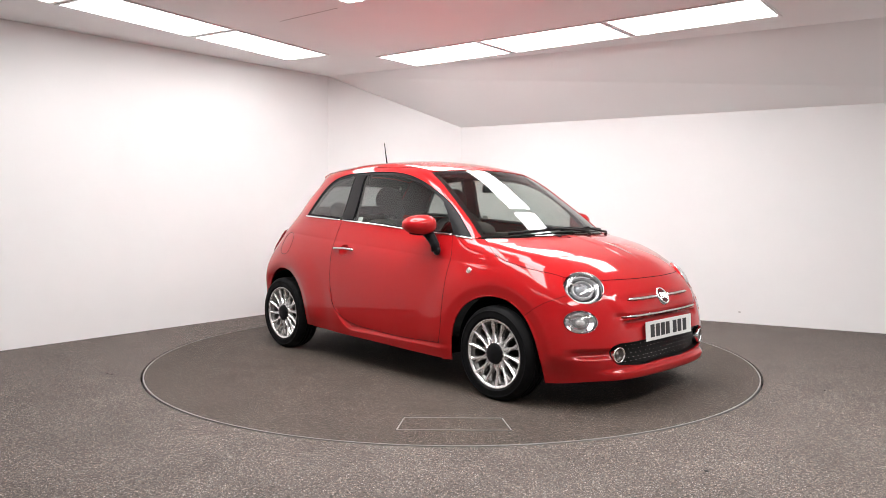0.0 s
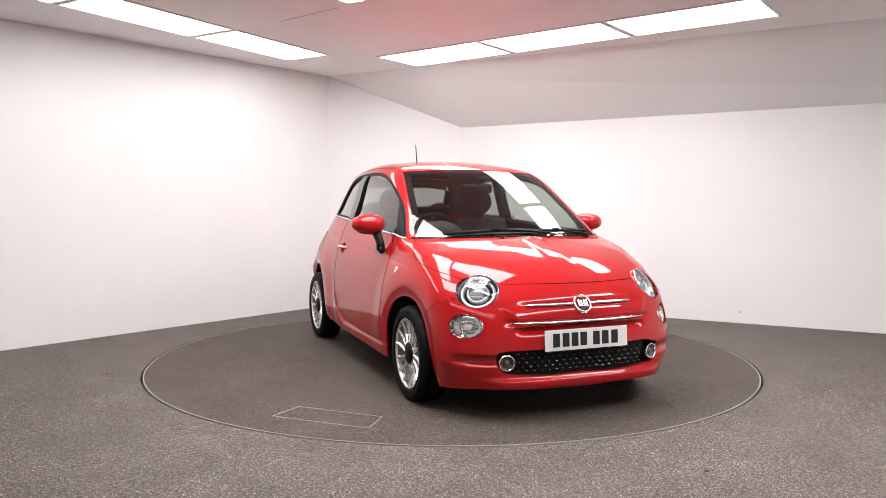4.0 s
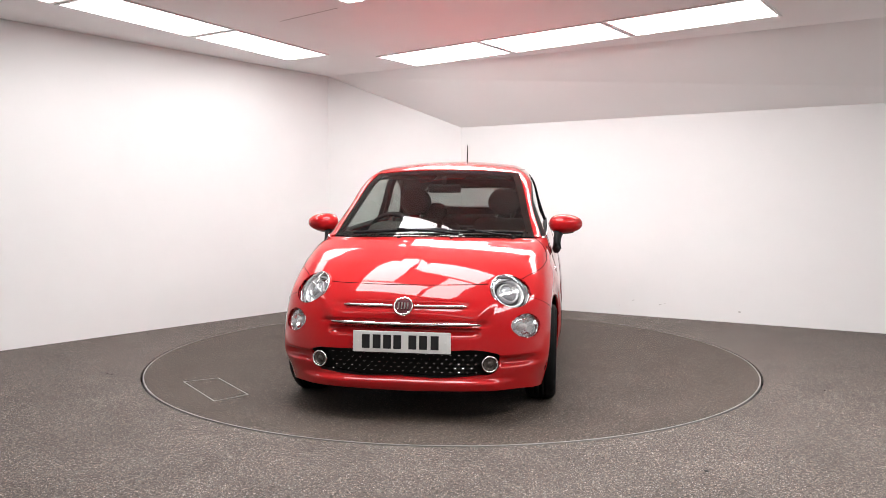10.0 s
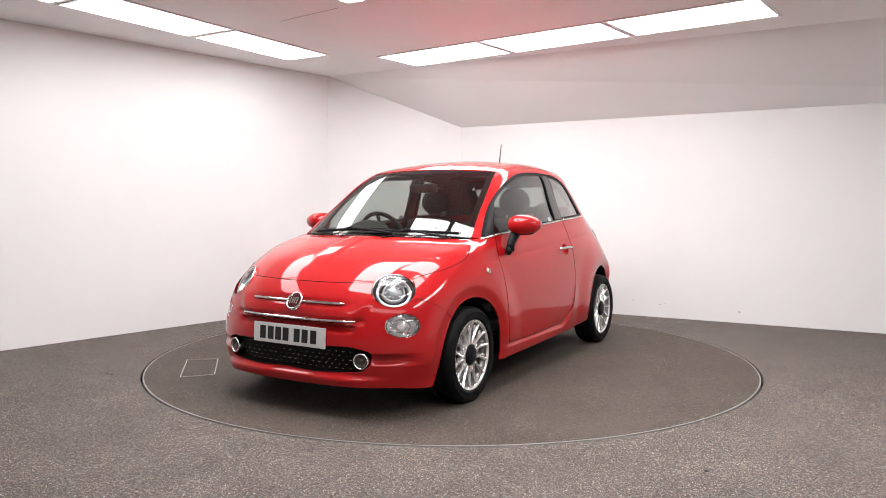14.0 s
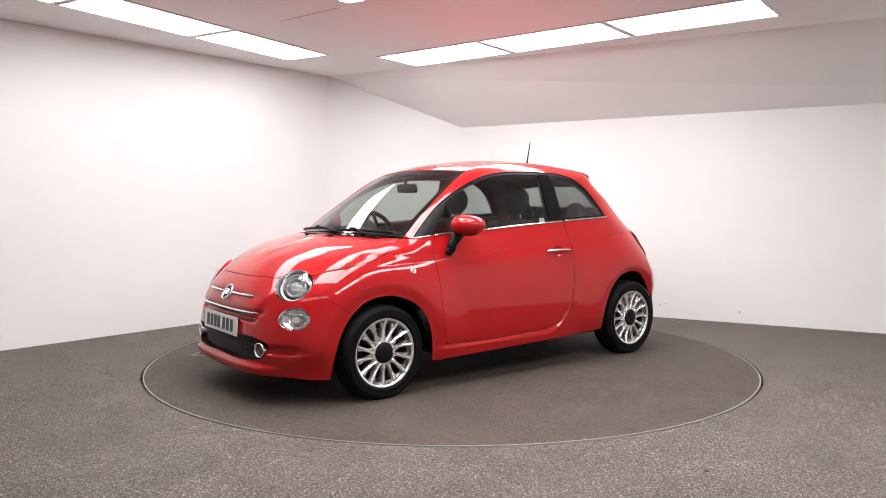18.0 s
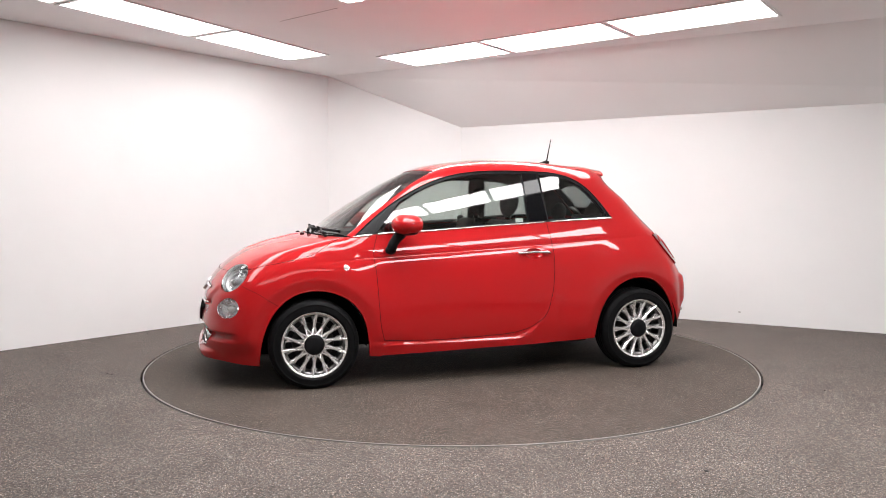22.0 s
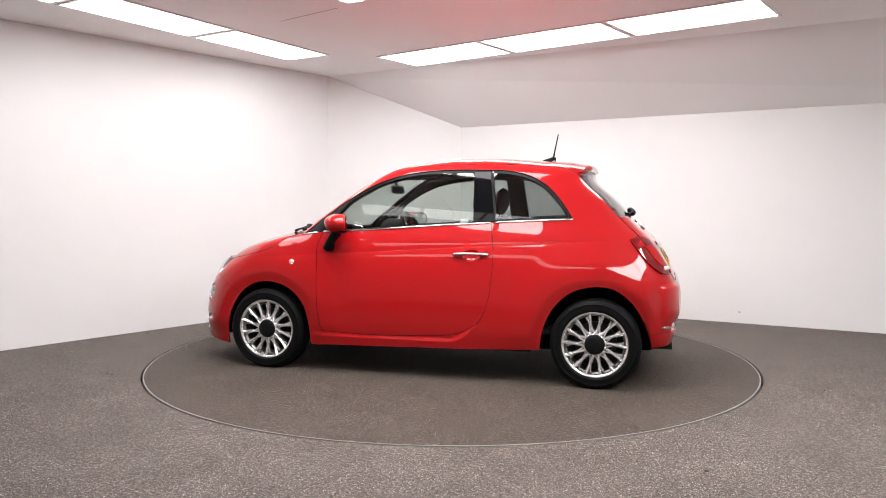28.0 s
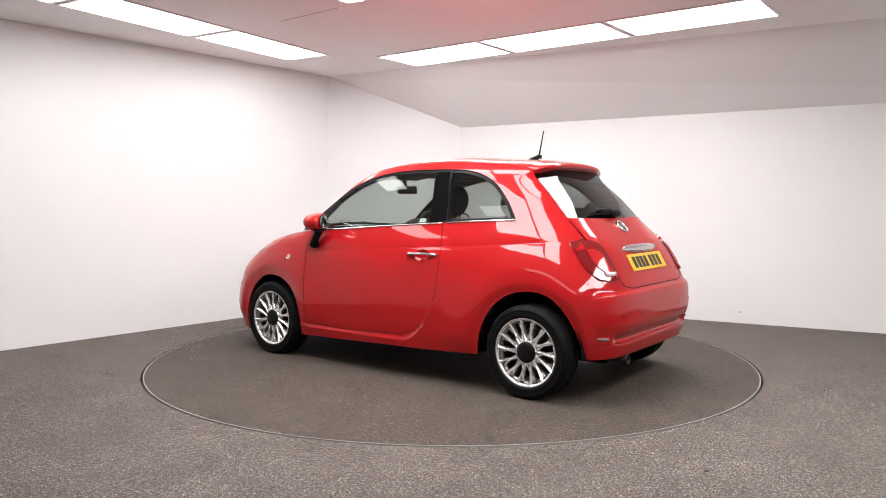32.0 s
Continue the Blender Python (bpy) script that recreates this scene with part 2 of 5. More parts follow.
# ceiling: a flat field and a soffit that falls to the east wall
FOLD_A, FOLD_B = Vector((-1.52, 2.86, CEIL_Z)), Vector((6.2, -1.55, CEIL_Z))


def ceiling_mesh():
    bm = bmesh.new()
    top = [Vector((-6.3, -9.3, CEIL_Z)), Vector((6.2, -9.3, CEIL_Z)), FOLD_B, FOLD_A, Vector((-1.65, 2.83, CEIL_Z)), Vector((-6.3, -3.0, CEIL_Z))]
    tv = [bm.verts.new(p) for p in top]
    bm.faces.new(tv)
    e = (RIGHT_END - CORNER_B).normalized()
    out = Vector((-e.y, e.x, 0)) * 0.05
    low_b = CORNER_B + out + Vector((0, 0, SOFFIT_Z - 0.03))
    low_r = RIGHT_END + e * 0.7 + out + Vector((0, 0, SOFFIT_Z))
    west = CORNER_A + Vector((-0.02, 0.08, 2.475))
    bv, rv, wv = bm.verts.new(low_b), bm.verts.new(low_r), bm.verts.new(west)
    bm.faces.new((tv[3], tv[2], rv, bv))
    bm.faces.new((tv[3], bv, wv))
    return bm


bm = ceiling_mesh()
for f in bm.faces:
    if f.normal.z > 0:
        f.normal_flip()
    f.normal_update()
upper = bmesh.ops.duplicate(bm, geom=bm.faces[:])
bmesh.ops.translate(bm, verts=[g for g in upper["geom"] if isinstance(g, bmesh.types.BMVert)], vec=(0, 0, 0.06))
tagged(part("ceiling", bm, CEIL, None), "low white painted ceiling with a soffit falling to one wall", "ceiling", kind="structure")
# unseen slab, added to close the studio above its ceiling
tagged(prism("unseen_cover", [(-6.6, -9.6), (6.6, -9.6), (6.6, 4.0), (-6.6, 4.0)], 2.95, 3.05, WALL), "unseen slab added over the studio ceiling to close it", "ceiling", kind="structure")


# ---- ceiling light panels, in strips ----
def light_panel(centre, along, length, width, lit):
    d = Vector((*along, 0)).normalized()
    rot = math.degrees(math.atan2(d.y, d.x))
    root = new("ceiling_light")
    root.matrix_basis = pose(centre[0], centre[1], CEIL_Z, 0, 0, rot)
    bm = bmesh.new()
    for s in (-1, 1):
        box(bm, (length, 0.018, 0.012), pose(0, s * (width / 2 - 0.009), -0.004))
        box(bm, (0.027, width - 0.036, 0.012), pose(s * (length / 2 - 0.0135), 0, -0.004))
    part("frame", bm, FRAME_WHITE, root, "thin white frame")
    bm = bmesh.new()
    box(bm, (length - 0.054, width - 0.036, 0.006), pose(0, 0, -0.004))
    part("diffuser", bm, lit, root, "glowing white diffuser")
    return tagged(root, "glowing white rectangular panel light set in the ceiling", "ceiling light", "ceiling light panels")


def strip(start, along, across, count, length=1.165, width=0.60, step=1.175, lit=DIFFUSER_CENTRE):
    d, a = Vector((*along, 0)).normalized(), Vector((*across, 0)).normalized()
    for i in range(count):
        c = Vector((*start, 0)) + d * (step * (i + 0.5)) + a * (width / 2)
        light_panel((c.x, c.y), along, length, width, lit)


strip((-0.737, 1.630), (0.805, -0.593), (0.593, 0.805), 3, 1.175, 0.62, 1.190, DIFFUSER_EAST)
strip((-1.169, 1.547), (-0.5, -0.866), (-0.866, 0.5), 3, 1.215, 0.53, 1.232, DIFFUSER_WEST)
strip((1.440, -4.570), (0.565, 0.825), (-0.825, 0.565), 3, 1.175, 0.60, 1.190, DIFFUSER_SOUTHEAST)
strip((-2.820, -3.560), (0.895, -0.446), (0.446, 0.895), 3, 1.175, 0.60, 1.190, DIFFUSER_SOUTHWEST)
# four panels set like a pinwheel over the turntable
PIN, D1, D2 = Vector((-0.735, -0.315)), Vector((0.86, -0.51)), Vector((-0.51, -0.86))
for start, along, across in ((PIN + D1 * 0.60, D1, D2), (PIN + D1 * 1.79 + D2 * 0.60, D2, -D1),
                             (PIN + D1 * 1.19 + D2 * 1.79, -D1, -D2), (PIN + D2 * 1.19, -D2, D1)):
    strip(start, along, across, 1, 1.175, 0.59, 1.19, DIFFUSER_CENTRE)


def ceiling_seam(p, q):
    """A hairline joint between two ceiling boards."""
    d = Vector(q) - Vector(p)
    bm = bmesh.new()
    box(bm, (d.length, 0.005, 0.002), pose((p[0] + q[0]) / 2, (p[1] + q[1]) / 2, CEIL_Z - 0.0012, 0, 0, math.degrees(math.atan2(d.y, d.x))))
    tagged(part("ceiling_seam", bm, SEAM_GREY, None), "fine grey joint line in the ceiling", "ceiling seam", kind="structure")


ceiling_seam((-1.35, 0.22), (-0.83, -0.19))
ceiling_seam((2.10, 0.93), (2.60, 0.58))


# ---- the turntable ----
turntable = new("turntable")
tagged(turntable, "round flush turntable disc covered in grey-brown speckled flooring", "turntable")
bm = bmesh.new()
lathe(bm, [(0.0, 0.0), (1.0, 0.0), (TABLE_R - 0.014, 0.0), (TABLE_R - 0.014, -0.05), (0.0, -0.05)], 192)
bmesh.ops.remove_doubles(bm, verts=bm.verts, dist=1e-5)
part("disc", bm, CARPET_DISC_SHADED, turntable)
bm = bmesh.new()
lathe(bm, [(TABLE_R - 0.014, -0.05), (TABLE_R - 0.014, 0.0015), (TABLE_R - 0.0065, 0.0015), (TABLE_R - 0.005, -0.001), (TABLE_R - 0.005, -0.05)], 192)
part("rim", bm, RIM_STEEL, turntable, "thin pale metal edge trim")


def hatch(corners):
    """A flush access cover: its thin metal edging."""
    bm = bmesh.new()
    for i in range(4):
        p, q = Vector((*corners[i], 0)), Vector((*corners[(i + 1) % 4], 0))
        d = q - p
        box(bm, (d.length + 0.007, 0.007, 0.004), pose(*((p + q) / 2), 0, 0, math.degrees(math.atan2(d.y, d.x))))
    part("hatch_edging", bm, RIM_STEEL, turntable, "thin metal edging of a rectangular access cover")


hatch([(1.196, -1.583), (1.616, -1.163), (1.436, -1.031), (1.058, -1.408)])

# ---- the car's shape: one smooth field, negative inside ----
# x forward from midway between the axles, y to the left, z up from the ground
TOP_X = (-1.6, -1.25, -1.05, -.8, -.4, 0, .3, .5, .7, .86, .95, 1.08, 1.25, 1.45, 1.6, 1.75, 1.9)
TOP_Z = (1.38, 1.462, 1.467, 1.474, 1.500, 1.488, 1.433, 1.347, 1.232, 1.133, 1.074, .983, .942, .888, .825, .722, .565)
SIDE_Z = (.15, .3, .45, .6, .75, .86, .96, 1.08, 1.22, 1.36, 1.5)
SIDE_W = (.830, .866, .870, .862, .810, .768, .734, .686, .641, .602, .492)
NOSE_Z, NOSE_X = (.15, .28, .42, .55, .7, .85), (1.831, 1.849, 1.839, 1.804, 1.767, 1.639)
TAIL_Z = (.2, .35, .5, .65, .78, .9, 1.05, 1.2, 1.35, 1.45)
TAIL_X = (-1.606, -1.65, -1.661, -1.649, -1.587, -1.511, -1.366, -1.232, -1.071, -1.065)

# how far the doors stand in from the ends, by height
DOOR_Z = (.15, .3, .45, .6, .70, .78, .82, .87, .89, .93, .97, 1.5)
DOOR_D = (-.044, -.055, -.053, -.051, -.029, -.010, -.004, .000, .001, .001, 0, 0)


def spline(xk, yk, x):
    xk, yk = np.asarray(xk, float), np.asarray(yk, float)
    h = np.diff(xk)
    dl = np.diff(yk) / h
    m = np.empty_like(yk)
    m[0], m[-1] = dl[0], dl[-1]
    m[1:-1] = (dl[:-1] * h[1:] + dl[1:] * h[:-1]) / (h[1:] + h[:-1])
    xc = np.clip(x, xk[0], xk[-1])
    i = np.clip(np.searchsorted(xk, xc, side="right") - 1, 0, len(h) - 1)
    t = (xc - xk[i]) / h[i]
    t2, t3 = t * t, t * t * t
    v = (2 * t3 - 3 * t2 + 1) * yk[i] + (t3 - 2 * t2 + t) * h[i] * m[i] + (-2 * t3 + 3 * t2) * yk[i + 1] + (t3 - t2) * h[i] * m[i + 1]
    return v + np.where(x < xk[0], (x - xk[0]) * m[0], 0) + np.where(x > xk[-1], (x - xk[-1]) * m[-1], 0)


def rounded(xk, yk, spread):
    """A table of the curve through a few knots, evened out so that light runs over it without ripples."""
    u = np.arange(xk[0] - .2, xk[-1] + .2, .002)
    v = spline(xk, yk, u)
    k = np.exp(-.5 * (np.arange(-80, 81) * .002 / spread) ** 2)
    return u[80:-80], np.convolve(v, k / k.sum(), "valid")


SIDE_TABLE, DOOR_TABLE = rounded(SIDE_Z, SIDE_W, .038), rounded(DOOR_Z, DOOR_D, .038)


def ease(x, a, b):
    t = np.clip((x - a) / (b - a), 0, 1)
    return t * t * (3 - 2 * t)


def field(x, y, z):
    y = np.abs(y)
    w = np.interp(z, *SIDE_TABLE)
    w = w - np.where(x > 0, 0.02, -0.015) * ease(z, .85, 1.3) * np.clip(np.abs(x) - .2, 0, 2) ** 2
    w = np.maximum(w, .05)
    nose = np.where(z > .85, NOSE_X[-1], spline(NOSE_Z, NOSE_X, z)) + np.clip(z - .85, 0, 9) * 2.0
    tail = np.minimum(spline(TAIL_Z, TAIL_X, z), -.75)
    pf = np.clip((x - .395) / (nose - .395), 0, None)
    pr = np.clip((x - .677) / (tail - .677), 0, None)
    n = np.where(x > 0, 3.816, 6.259)
    s = w * (((y / w) ** n + np.where(x > 0, pf, pr) ** n + 1e-12) ** (1 / n) - 1)
    # sill step, swage line, wheel-arch lips, bumper grooves and lip
    ledge = .274 + .28 * np.clip((-x - .18) / .3, 0, 1) ** 2.2
    s = s - .012 * (1 - ease(z - ledge, -.020, .000)) * (1 - ease(-x, .34, .56)) * (1 - ease(x, .72, .86))
    s = s + .0042 * np.exp(-np.abs(z - (.862 - .060 * x)) / .030) * ease(x, -1.38, -1.10) * (1 - ease(x, .95, 1.35))
    waist = np.exp(-(x / 1.42) ** 10)
    s = s - waist * np.interp(z, *DOOR_TABLE)
    for cx, rise in ((1.145, .016), (-1.15, .016)):
        r = np.hypot(x - cx, z - .285)
        s = s - rise * ease(r, .325, .420) * (1 - ease(r, .44, .66)) * ease(z, .2, .34) * ease(x, -1.56, -1.42)
    end = y - .10 * np.clip((z - .50) / .15, 0, 1)
    s = s - .012 * ease(z, .500, .512) * (1 - ease(z, .600, .700)) * (1 - ease(end, .350, .425)) * ease(x, 1.5, 1.62)
    groove = ease(z, .296, .326) * (1 - ease(z, .350, .358)) * ease(y, .49, .54) * (1 - ease(y, .63, .76)) * ease(x, 1.35, 1.5)
    s = s + .020 * groove
    s = s - .016 * (1 - ease(z, .215, .243)) * ease(z, .14, .19) * ease(x, 1.45, 1.7) * (1 - ease(y, .45, .62))
    s = s + .014 * ease(z, .455, .490) * (1 - ease(z, .496, .508)) * ease(x, 1.5, 1.6) * (1 - ease(y, .36, .44))
    s = s + .012 * ease(z, .345, .372) * (1 - ease(z, .398, .420)) * (1 - ease(x, -1.55, -1.45)) * (1 - ease(y, .52, .60))
    s = s - .006 * (1 - ease(z, .636, .662)) * (1 - ease(x, -1.60, -1.52)) * ease(z, .40, .48)
    nose_on = ease(x, 1.45, 1.58)
    s = s + .011 * np.exp(-((z - .617) / .022) ** 2) * (1 - ease(y, .34, .46)) * nose_on
    s = s + .009 * np.exp(-((z - .523 - .03 * y * y) / .015) ** 2) * (1 - ease(y, .40, .50)) * nose_on
    b = ease(x, 0, .8)
    t = (z - spline(TOP_X, TOP_Z, x + .376 * y * y * b) - .006 * (1 - ease(y, .045, .085)) * ease(x, 1.10, 1.2) * (1 - ease(x, 1.5, 1.66)) + (.152 * (1 - b) + .038 * b) * y * y) * .85
    k = .068
    h = np.clip(.5 + .5 * (s - t) / k, 0, 1)
    return t + (s - t) * h + k * h * (1 - h)


def slope(p):
    """Outward unit normals of the shape."""
    e = .004
    x, y, z = p[:, 0], p[:, 1], p[:, 2]
    g = np.stack([field(x + e, y, z) - field(x - e, y, z), field(x, y + e, z) - field(x, y - e, z), field(x, y, z + e) - field(x, y, z - e)], 1)
    return g / (np.linalg.norm(g, axis=1, keepdims=True) + 1e-12)


def rays(kind, ab):
    """Origins and ways of the rays by which a flat pattern is laid on the shape."""
    a, b = ab[:, 0], ab[:, 1]
    o, v = np.zeros((len(a), 3)), np.zeros((len(a), 3))
    if kind == "side":
        o[:, 0], o[:, 2], v[:, 1] = a, b, 1
    elif kind == "top":
        o[:, 0], o[:, 1], o[:, 2], v[:, 2] = a, b, .5, 1
    elif kind == "section":
        o[:, 0], o[:, 2] = a, .6
        v[:, 1], v[:, 2] = np.cos(b / .7), np.sin(b / .7)
    elif kind == "front":
        o[:, 0], o[:, 2] = 1.0, b
        v[:, 0], v[:, 1] = np.cos(a / .8), np.sin(a / .8)
    elif kind == "rear":
        o[:, 0], o[:, 2] = -1.0, b
        v[:, 0], v[:, 1] = -np.cos(a / .65), np.sin(a / .65)
    elif kind == "back":
        o[:, 0], o[:, 1], o[:, 2], v[:, 0] = -.85, a, b, -1
    return o, v


def flat(kind, p):
    """The other way round: places on the shape to the flat pattern."""
    p = np.asarray(p, float)
    x, y, z = p[:, 0], p[:, 1], p[:, 2]
    if kind == "side":
        return np.stack([x, z], 1)
    if kind == "top":
        return np.stack([x, y], 1)
    if kind == "section":
        return np.stack([x, np.arctan2(z - .6, y) * .7], 1)
    if kind == "front":
        return np.stack([np.arctan2(y, x - 1.0) * .8, z], 1)
    if kind == "rear":
        return np.stack([np.arctan2(y, -1.0 - x) * .65, z], 1)
    return np.stack([y, z], 1)


def lay(kind, ab, lift=0.0):
    """Places on the shape for a flat pattern, lifted along the normals."""
    ab = np.asarray(ab, float)
    o, v = rays(kind, ab)
    lo, hi = np.zeros(len(ab)), np.full(len(ab), 1.9)
    for _ in range(25):
        mid = (lo + hi) / 2
        p = o + v * mid[:, None]
        inside = field(p[:, 0], p[:, 1], p[:, 2]) < 0
        lo, hi = np.where(inside, mid, lo), np.where(inside, hi, mid)
    p = o + v * lo[:, None]
    return p + slope(p) * lift if lift else p


def smooth_path(pts, step=0.02):
    """A curve through a few control points, with even steps."""
    pts = np.asarray(pts, float)
    if len(pts) == 2:
        n = max(1, int(np.linalg.norm(pts[1] - pts[0]) / step))
        return pts[0] + (pts[1] - pts[0]) * np.linspace(0, 1, n + 1)[:, None]
    d = np.linalg.norm(np.diff(pts, axis=0), axis=1)
    s = np.concatenate([[0], np.cumsum(d)])
    u = np.linspace(0, s[-1], max(3, int(s[-1] / step)) + 1)
    return np.stack([spline(s, pts[:, k], u) for k in range(pts.shape[1])], 1)


def on(kind, pts, step=0.02):
    """A curve on the shape, drawn in one flat pattern."""
    return lay(kind, smooth_path(pts, step))


def join(*curves):
    """Curves end to end, without doubled points."""
    out = []
    for c in curves:
        for p in c:
            if not out or np.linalg.norm(np.asarray(p) - out[-1]) > 0.004:
                out.append(np.asarray(p, float))
    if np.linalg.norm(out[0] - out[-1]) < 0.004:
        out.pop()
    return np.array(out)


def flip(c):
    return np.asarray(c)[::-1]


def mirror_y(c):
    return np.asarray(c) * np.array([1, -1, 1])


def inside_loop(loop, p):
    x, y = p[:, 0], p[:, 1]
    r = np.zeros(len(p), bool)
    q = np.roll(loop, -1, axis=0)
    for (x0, y0), (x1, y1) in zip(loop, q):
        if y0 != y1:
            r ^= ((y0 > y) != (y1 > y)) & (x < (x1 - x0) * (y - y0) / (y1 - y0) + x0)
    return r


def away(loop, p):
    """Distance of flat points to a loop's points."""
    d = np.full(len(p), 9.0)
    for q in loop:
        d = np.minimum(d, np.hypot(p[:, 0] - q[0], p[:, 1] - q[1]))
    return d


def panel(name, kind, loop, mat, parent, label="", holes=(), step=0.03, lift=0.0, flange=0.014, cut=None, right=False, shape=None, calm=False, lean=0.0, bend=None, crease=()):
    """A sheet-metal or glass panel: a loop on the shape, filled, with edges turned in.
    shape: a further push along the normal, from flat places. right: the mirrored twin. calm: evenly bent, as glass is."""
    from mathutils.geometry import delaunay_2d_cdt
    loops = [flat(kind, loop)] + [flat(kind, h) for h in holes]
    lo, hi = loops[0].min(0), loops[0].max(0)
    gx, gy = np.meshgrid(np.arange(lo[0], hi[0], step), np.arange(lo[1], hi[1], step))
    gx[1::2] += step / 2
    g = np.stack([gx.ravel(), gy.ravel()], 1)
    ok = inside_loop(loops[0], g) & (away(loops[0], g) > step * .55)
    for h in loops[1:]:
        ok &= ~inside_loop(h, g) & (away(h, g) > step * .55)
    lines = []
    for c in crease:
        c = flat(kind, c)
        keep = inside_loop(loops[0], c) & (away(loops[0], c) > .010)
        for h in loops[1:]:
            keep &= ~inside_loop(h, c) & (away(h, c) > .010)
        if keep.any():
            ok &= away(c[keep], g) > .012
            lines.append((c, keep))
    verts, edges = [], []
    for l in loops:
        k = len(verts)
        verts += [Vector((float(a), float(b))) for a, b in l]
        edges += [(k + i, k + (i + 1) % len(l)) for i in range(len(l))]
    for c, keep in lines:
        last = None
        for i in range(len(c)):
            if keep[i]:
                verts.append(Vector((float(c[i][0]), float(c[i][1]))))
                if last == i - 1:
                    edges.append((len(verts) - 2, len(verts) - 1))
                last = i
    verts += [Vector((float(a), float(b))) for a, b in g[ok]]
    v, _, faces, _, _, _ = delaunay_2d_cdt(verts, edges, [], 0, 1e-6)
    ab = np.array([[q.x, q.y] for q in v])
    tri = np.array([f for f in faces if len(f) == 3])
    mid = ab[tri].mean(1)
    keep = inside_loop(loops[0], mid)
    for h in loops[1:]:
        keep &= ~inside_loop(h, mid)
    tri = tri[keep]
    p = lay(kind, ab)
    nor = slope(p)
    if calm:
        k = {"side": 1, "top": 2, "back": 0}[kind]
        a, b = ab[:, 0], ab[:, 1]
        q = np.stack([np.ones(len(a)), a, b, a * a, a * b, b * b], 1)
        c = np.linalg.lstsq(q, p[:, k], rcond=None)[0]
        da, db = c[1] + 2 * c[3] * a + c[4] * b, c[2] + c[4] * a + 2 * c[5] * b
        g = np.zeros_like(p)
        others = [i for i in range(3) if i != k]
        g[:, others[0]], g[:, others[1]], g[:, k] = -da, -db, 1
        g = g / np.linalg.norm(g, axis=1, keepdims=True)
        nor = g * np.sign((g * nor).sum(1, keepdims=True))
        nor[:, 0] += lean
        nor = nor / np.linalg.norm(nor, axis=1, keepdims=True)
    if bend:
        nor = np.stack([bend[0] + bend[1] * p[:, 0], np.ones(len(p)), bend[2] + bend[3] * (p[:, 2] - 1.2)], 1)
        nor = nor / np.linalg.norm(nor, axis=1, keepdims=True)
    push = np.full(len(p), lift)
    if shape is not None:
        push = push + shape(p)
        p = p + nor * push[:, None]
    elif lift:
        p = p + nor * lift
    if cut is lamp_cut:
        p = lamp_cut(p, True)
        tri = tri[~lamp_cut(p)[tri].any(1) & ~lamp_cut(p[tri].mean(1) * 1.0)]
    elif cut is not None:
        tri = tri[~cut(p[tri].mean(1))]
    used = np.unique(tri)
    back = -np.ones(len(p), int)
    back[used] = np.arange(len(used))
    tri, p, nor = back[tri], p[used], nor[used]
    fn = np.cross(p[tri[:, 1]] - p[tri[:, 0]], p[tri[:, 2]] - p[tri[:, 0]])
    bad = (fn * nor[tri[:, 0]]).sum(1) < 0
    tri[bad] = tri[bad][:, ::-1]
    count = {}
    for t in tri.tolist():
        for a, b in ((t[0], t[1]), (t[1], t[2]), (t[2], t[0])):
            count[(a, b)] = 1
    rim = [(a, b) for a, b in count if (b, a) not in count]
    vs, fs, ns = p.tolist(), tri.tolist(), nor.tolist()
    if flange:
        ids = {}
        for a, b in rim:
            for q in (a, b):
                if q not in ids:
                    ids[q] = len(vs)
                    vs.append(p[q].tolist())
                    vs.append((p[q] - nor[q] * flange).tolist())
                    ns += [[0, 0, 0], [0, 0, 0]]
            fs.append([ids[b], ids[a], ids[a] + 1, ids[b] + 1])
    if right:
        vs = [[a, -b, c] for a, b, c in vs]
        ns = [[a, -b, c] for a, b, c in ns]
        fs = [f[::-1] for f in fs]
    ob = mesh_ob(name, vs, fs, mat, parent, label, smooth=True)
    if shape is None:
        ob.data.normals_split_custom_set_from_vertices(ns)
    return ob


def both(name, kind, loop, mat, parent, label="", **more):
    """The panel of the left side and its mirrored twin."""
    return panel(name, kind, loop, mat, parent, label, **more), panel(name, kind, loop, mat, parent, label, right=True, **more)


def seam(name, curve, mat, parent, radius=0.004, lift=0.0, flat_by=1.0, label="", seg=6):
    c = np.asarray(curve)
    if lift:
        c = c + slope(c) * lift
    bm = bmesh.new()
    tube(bm, c, radius, seg, flat_by)
    return part(name, bm, mat, parent, label, smooth=True)


car = new("car")
tagged(car, "small glossy coral red three-door hatchback parked on the turntable", "car")

# ---- the lines on the body, left side ----
BELT = on("side", [(.890, .951), (.737, .969), (.395, .988), (.013, 1.015), (-.33, 1.035), (-.465, 1.043), (-.753, 1.058), (-.992, 1.068)])
WIN_TOP = on("side", [(.890, .951), (.78, 1.047), (.629, 1.163), (.476, 1.255), (.322, 1.325), (.168, 1.369), (.013, 1.391), (-.182, 1.400), (-.377, 1.398), (-.573, 1.387), (-.706, 1.352), (-.803, 1.297), (-.897, 1.204), (-.97, 1.104), (-.992, 1.068)])
DOOR_FRONT = on("side", [(.737, .969), (.765, .869), (.754, .722), (.741, .504), (.728, .372), (.707, .289)])
DOOR_LOW = on("side", [(.707, .289), (.387, .278), (.014, .288), (-.209, .306), (-.321, .340), (-.413, .411), (-.460, .524), (-.485, .688), (-.488, .871), (-.471, .982), (-.465, 1.043)])
ARCH_F = on("side", [(.797, .190), (.806, .315), (.838, .440), (.908, .540), (1.020, .603), (1.140, .622), (1.260, .600), (1.366, .527), (1.440, .415), (1.478, .290), (1.492, .150)])
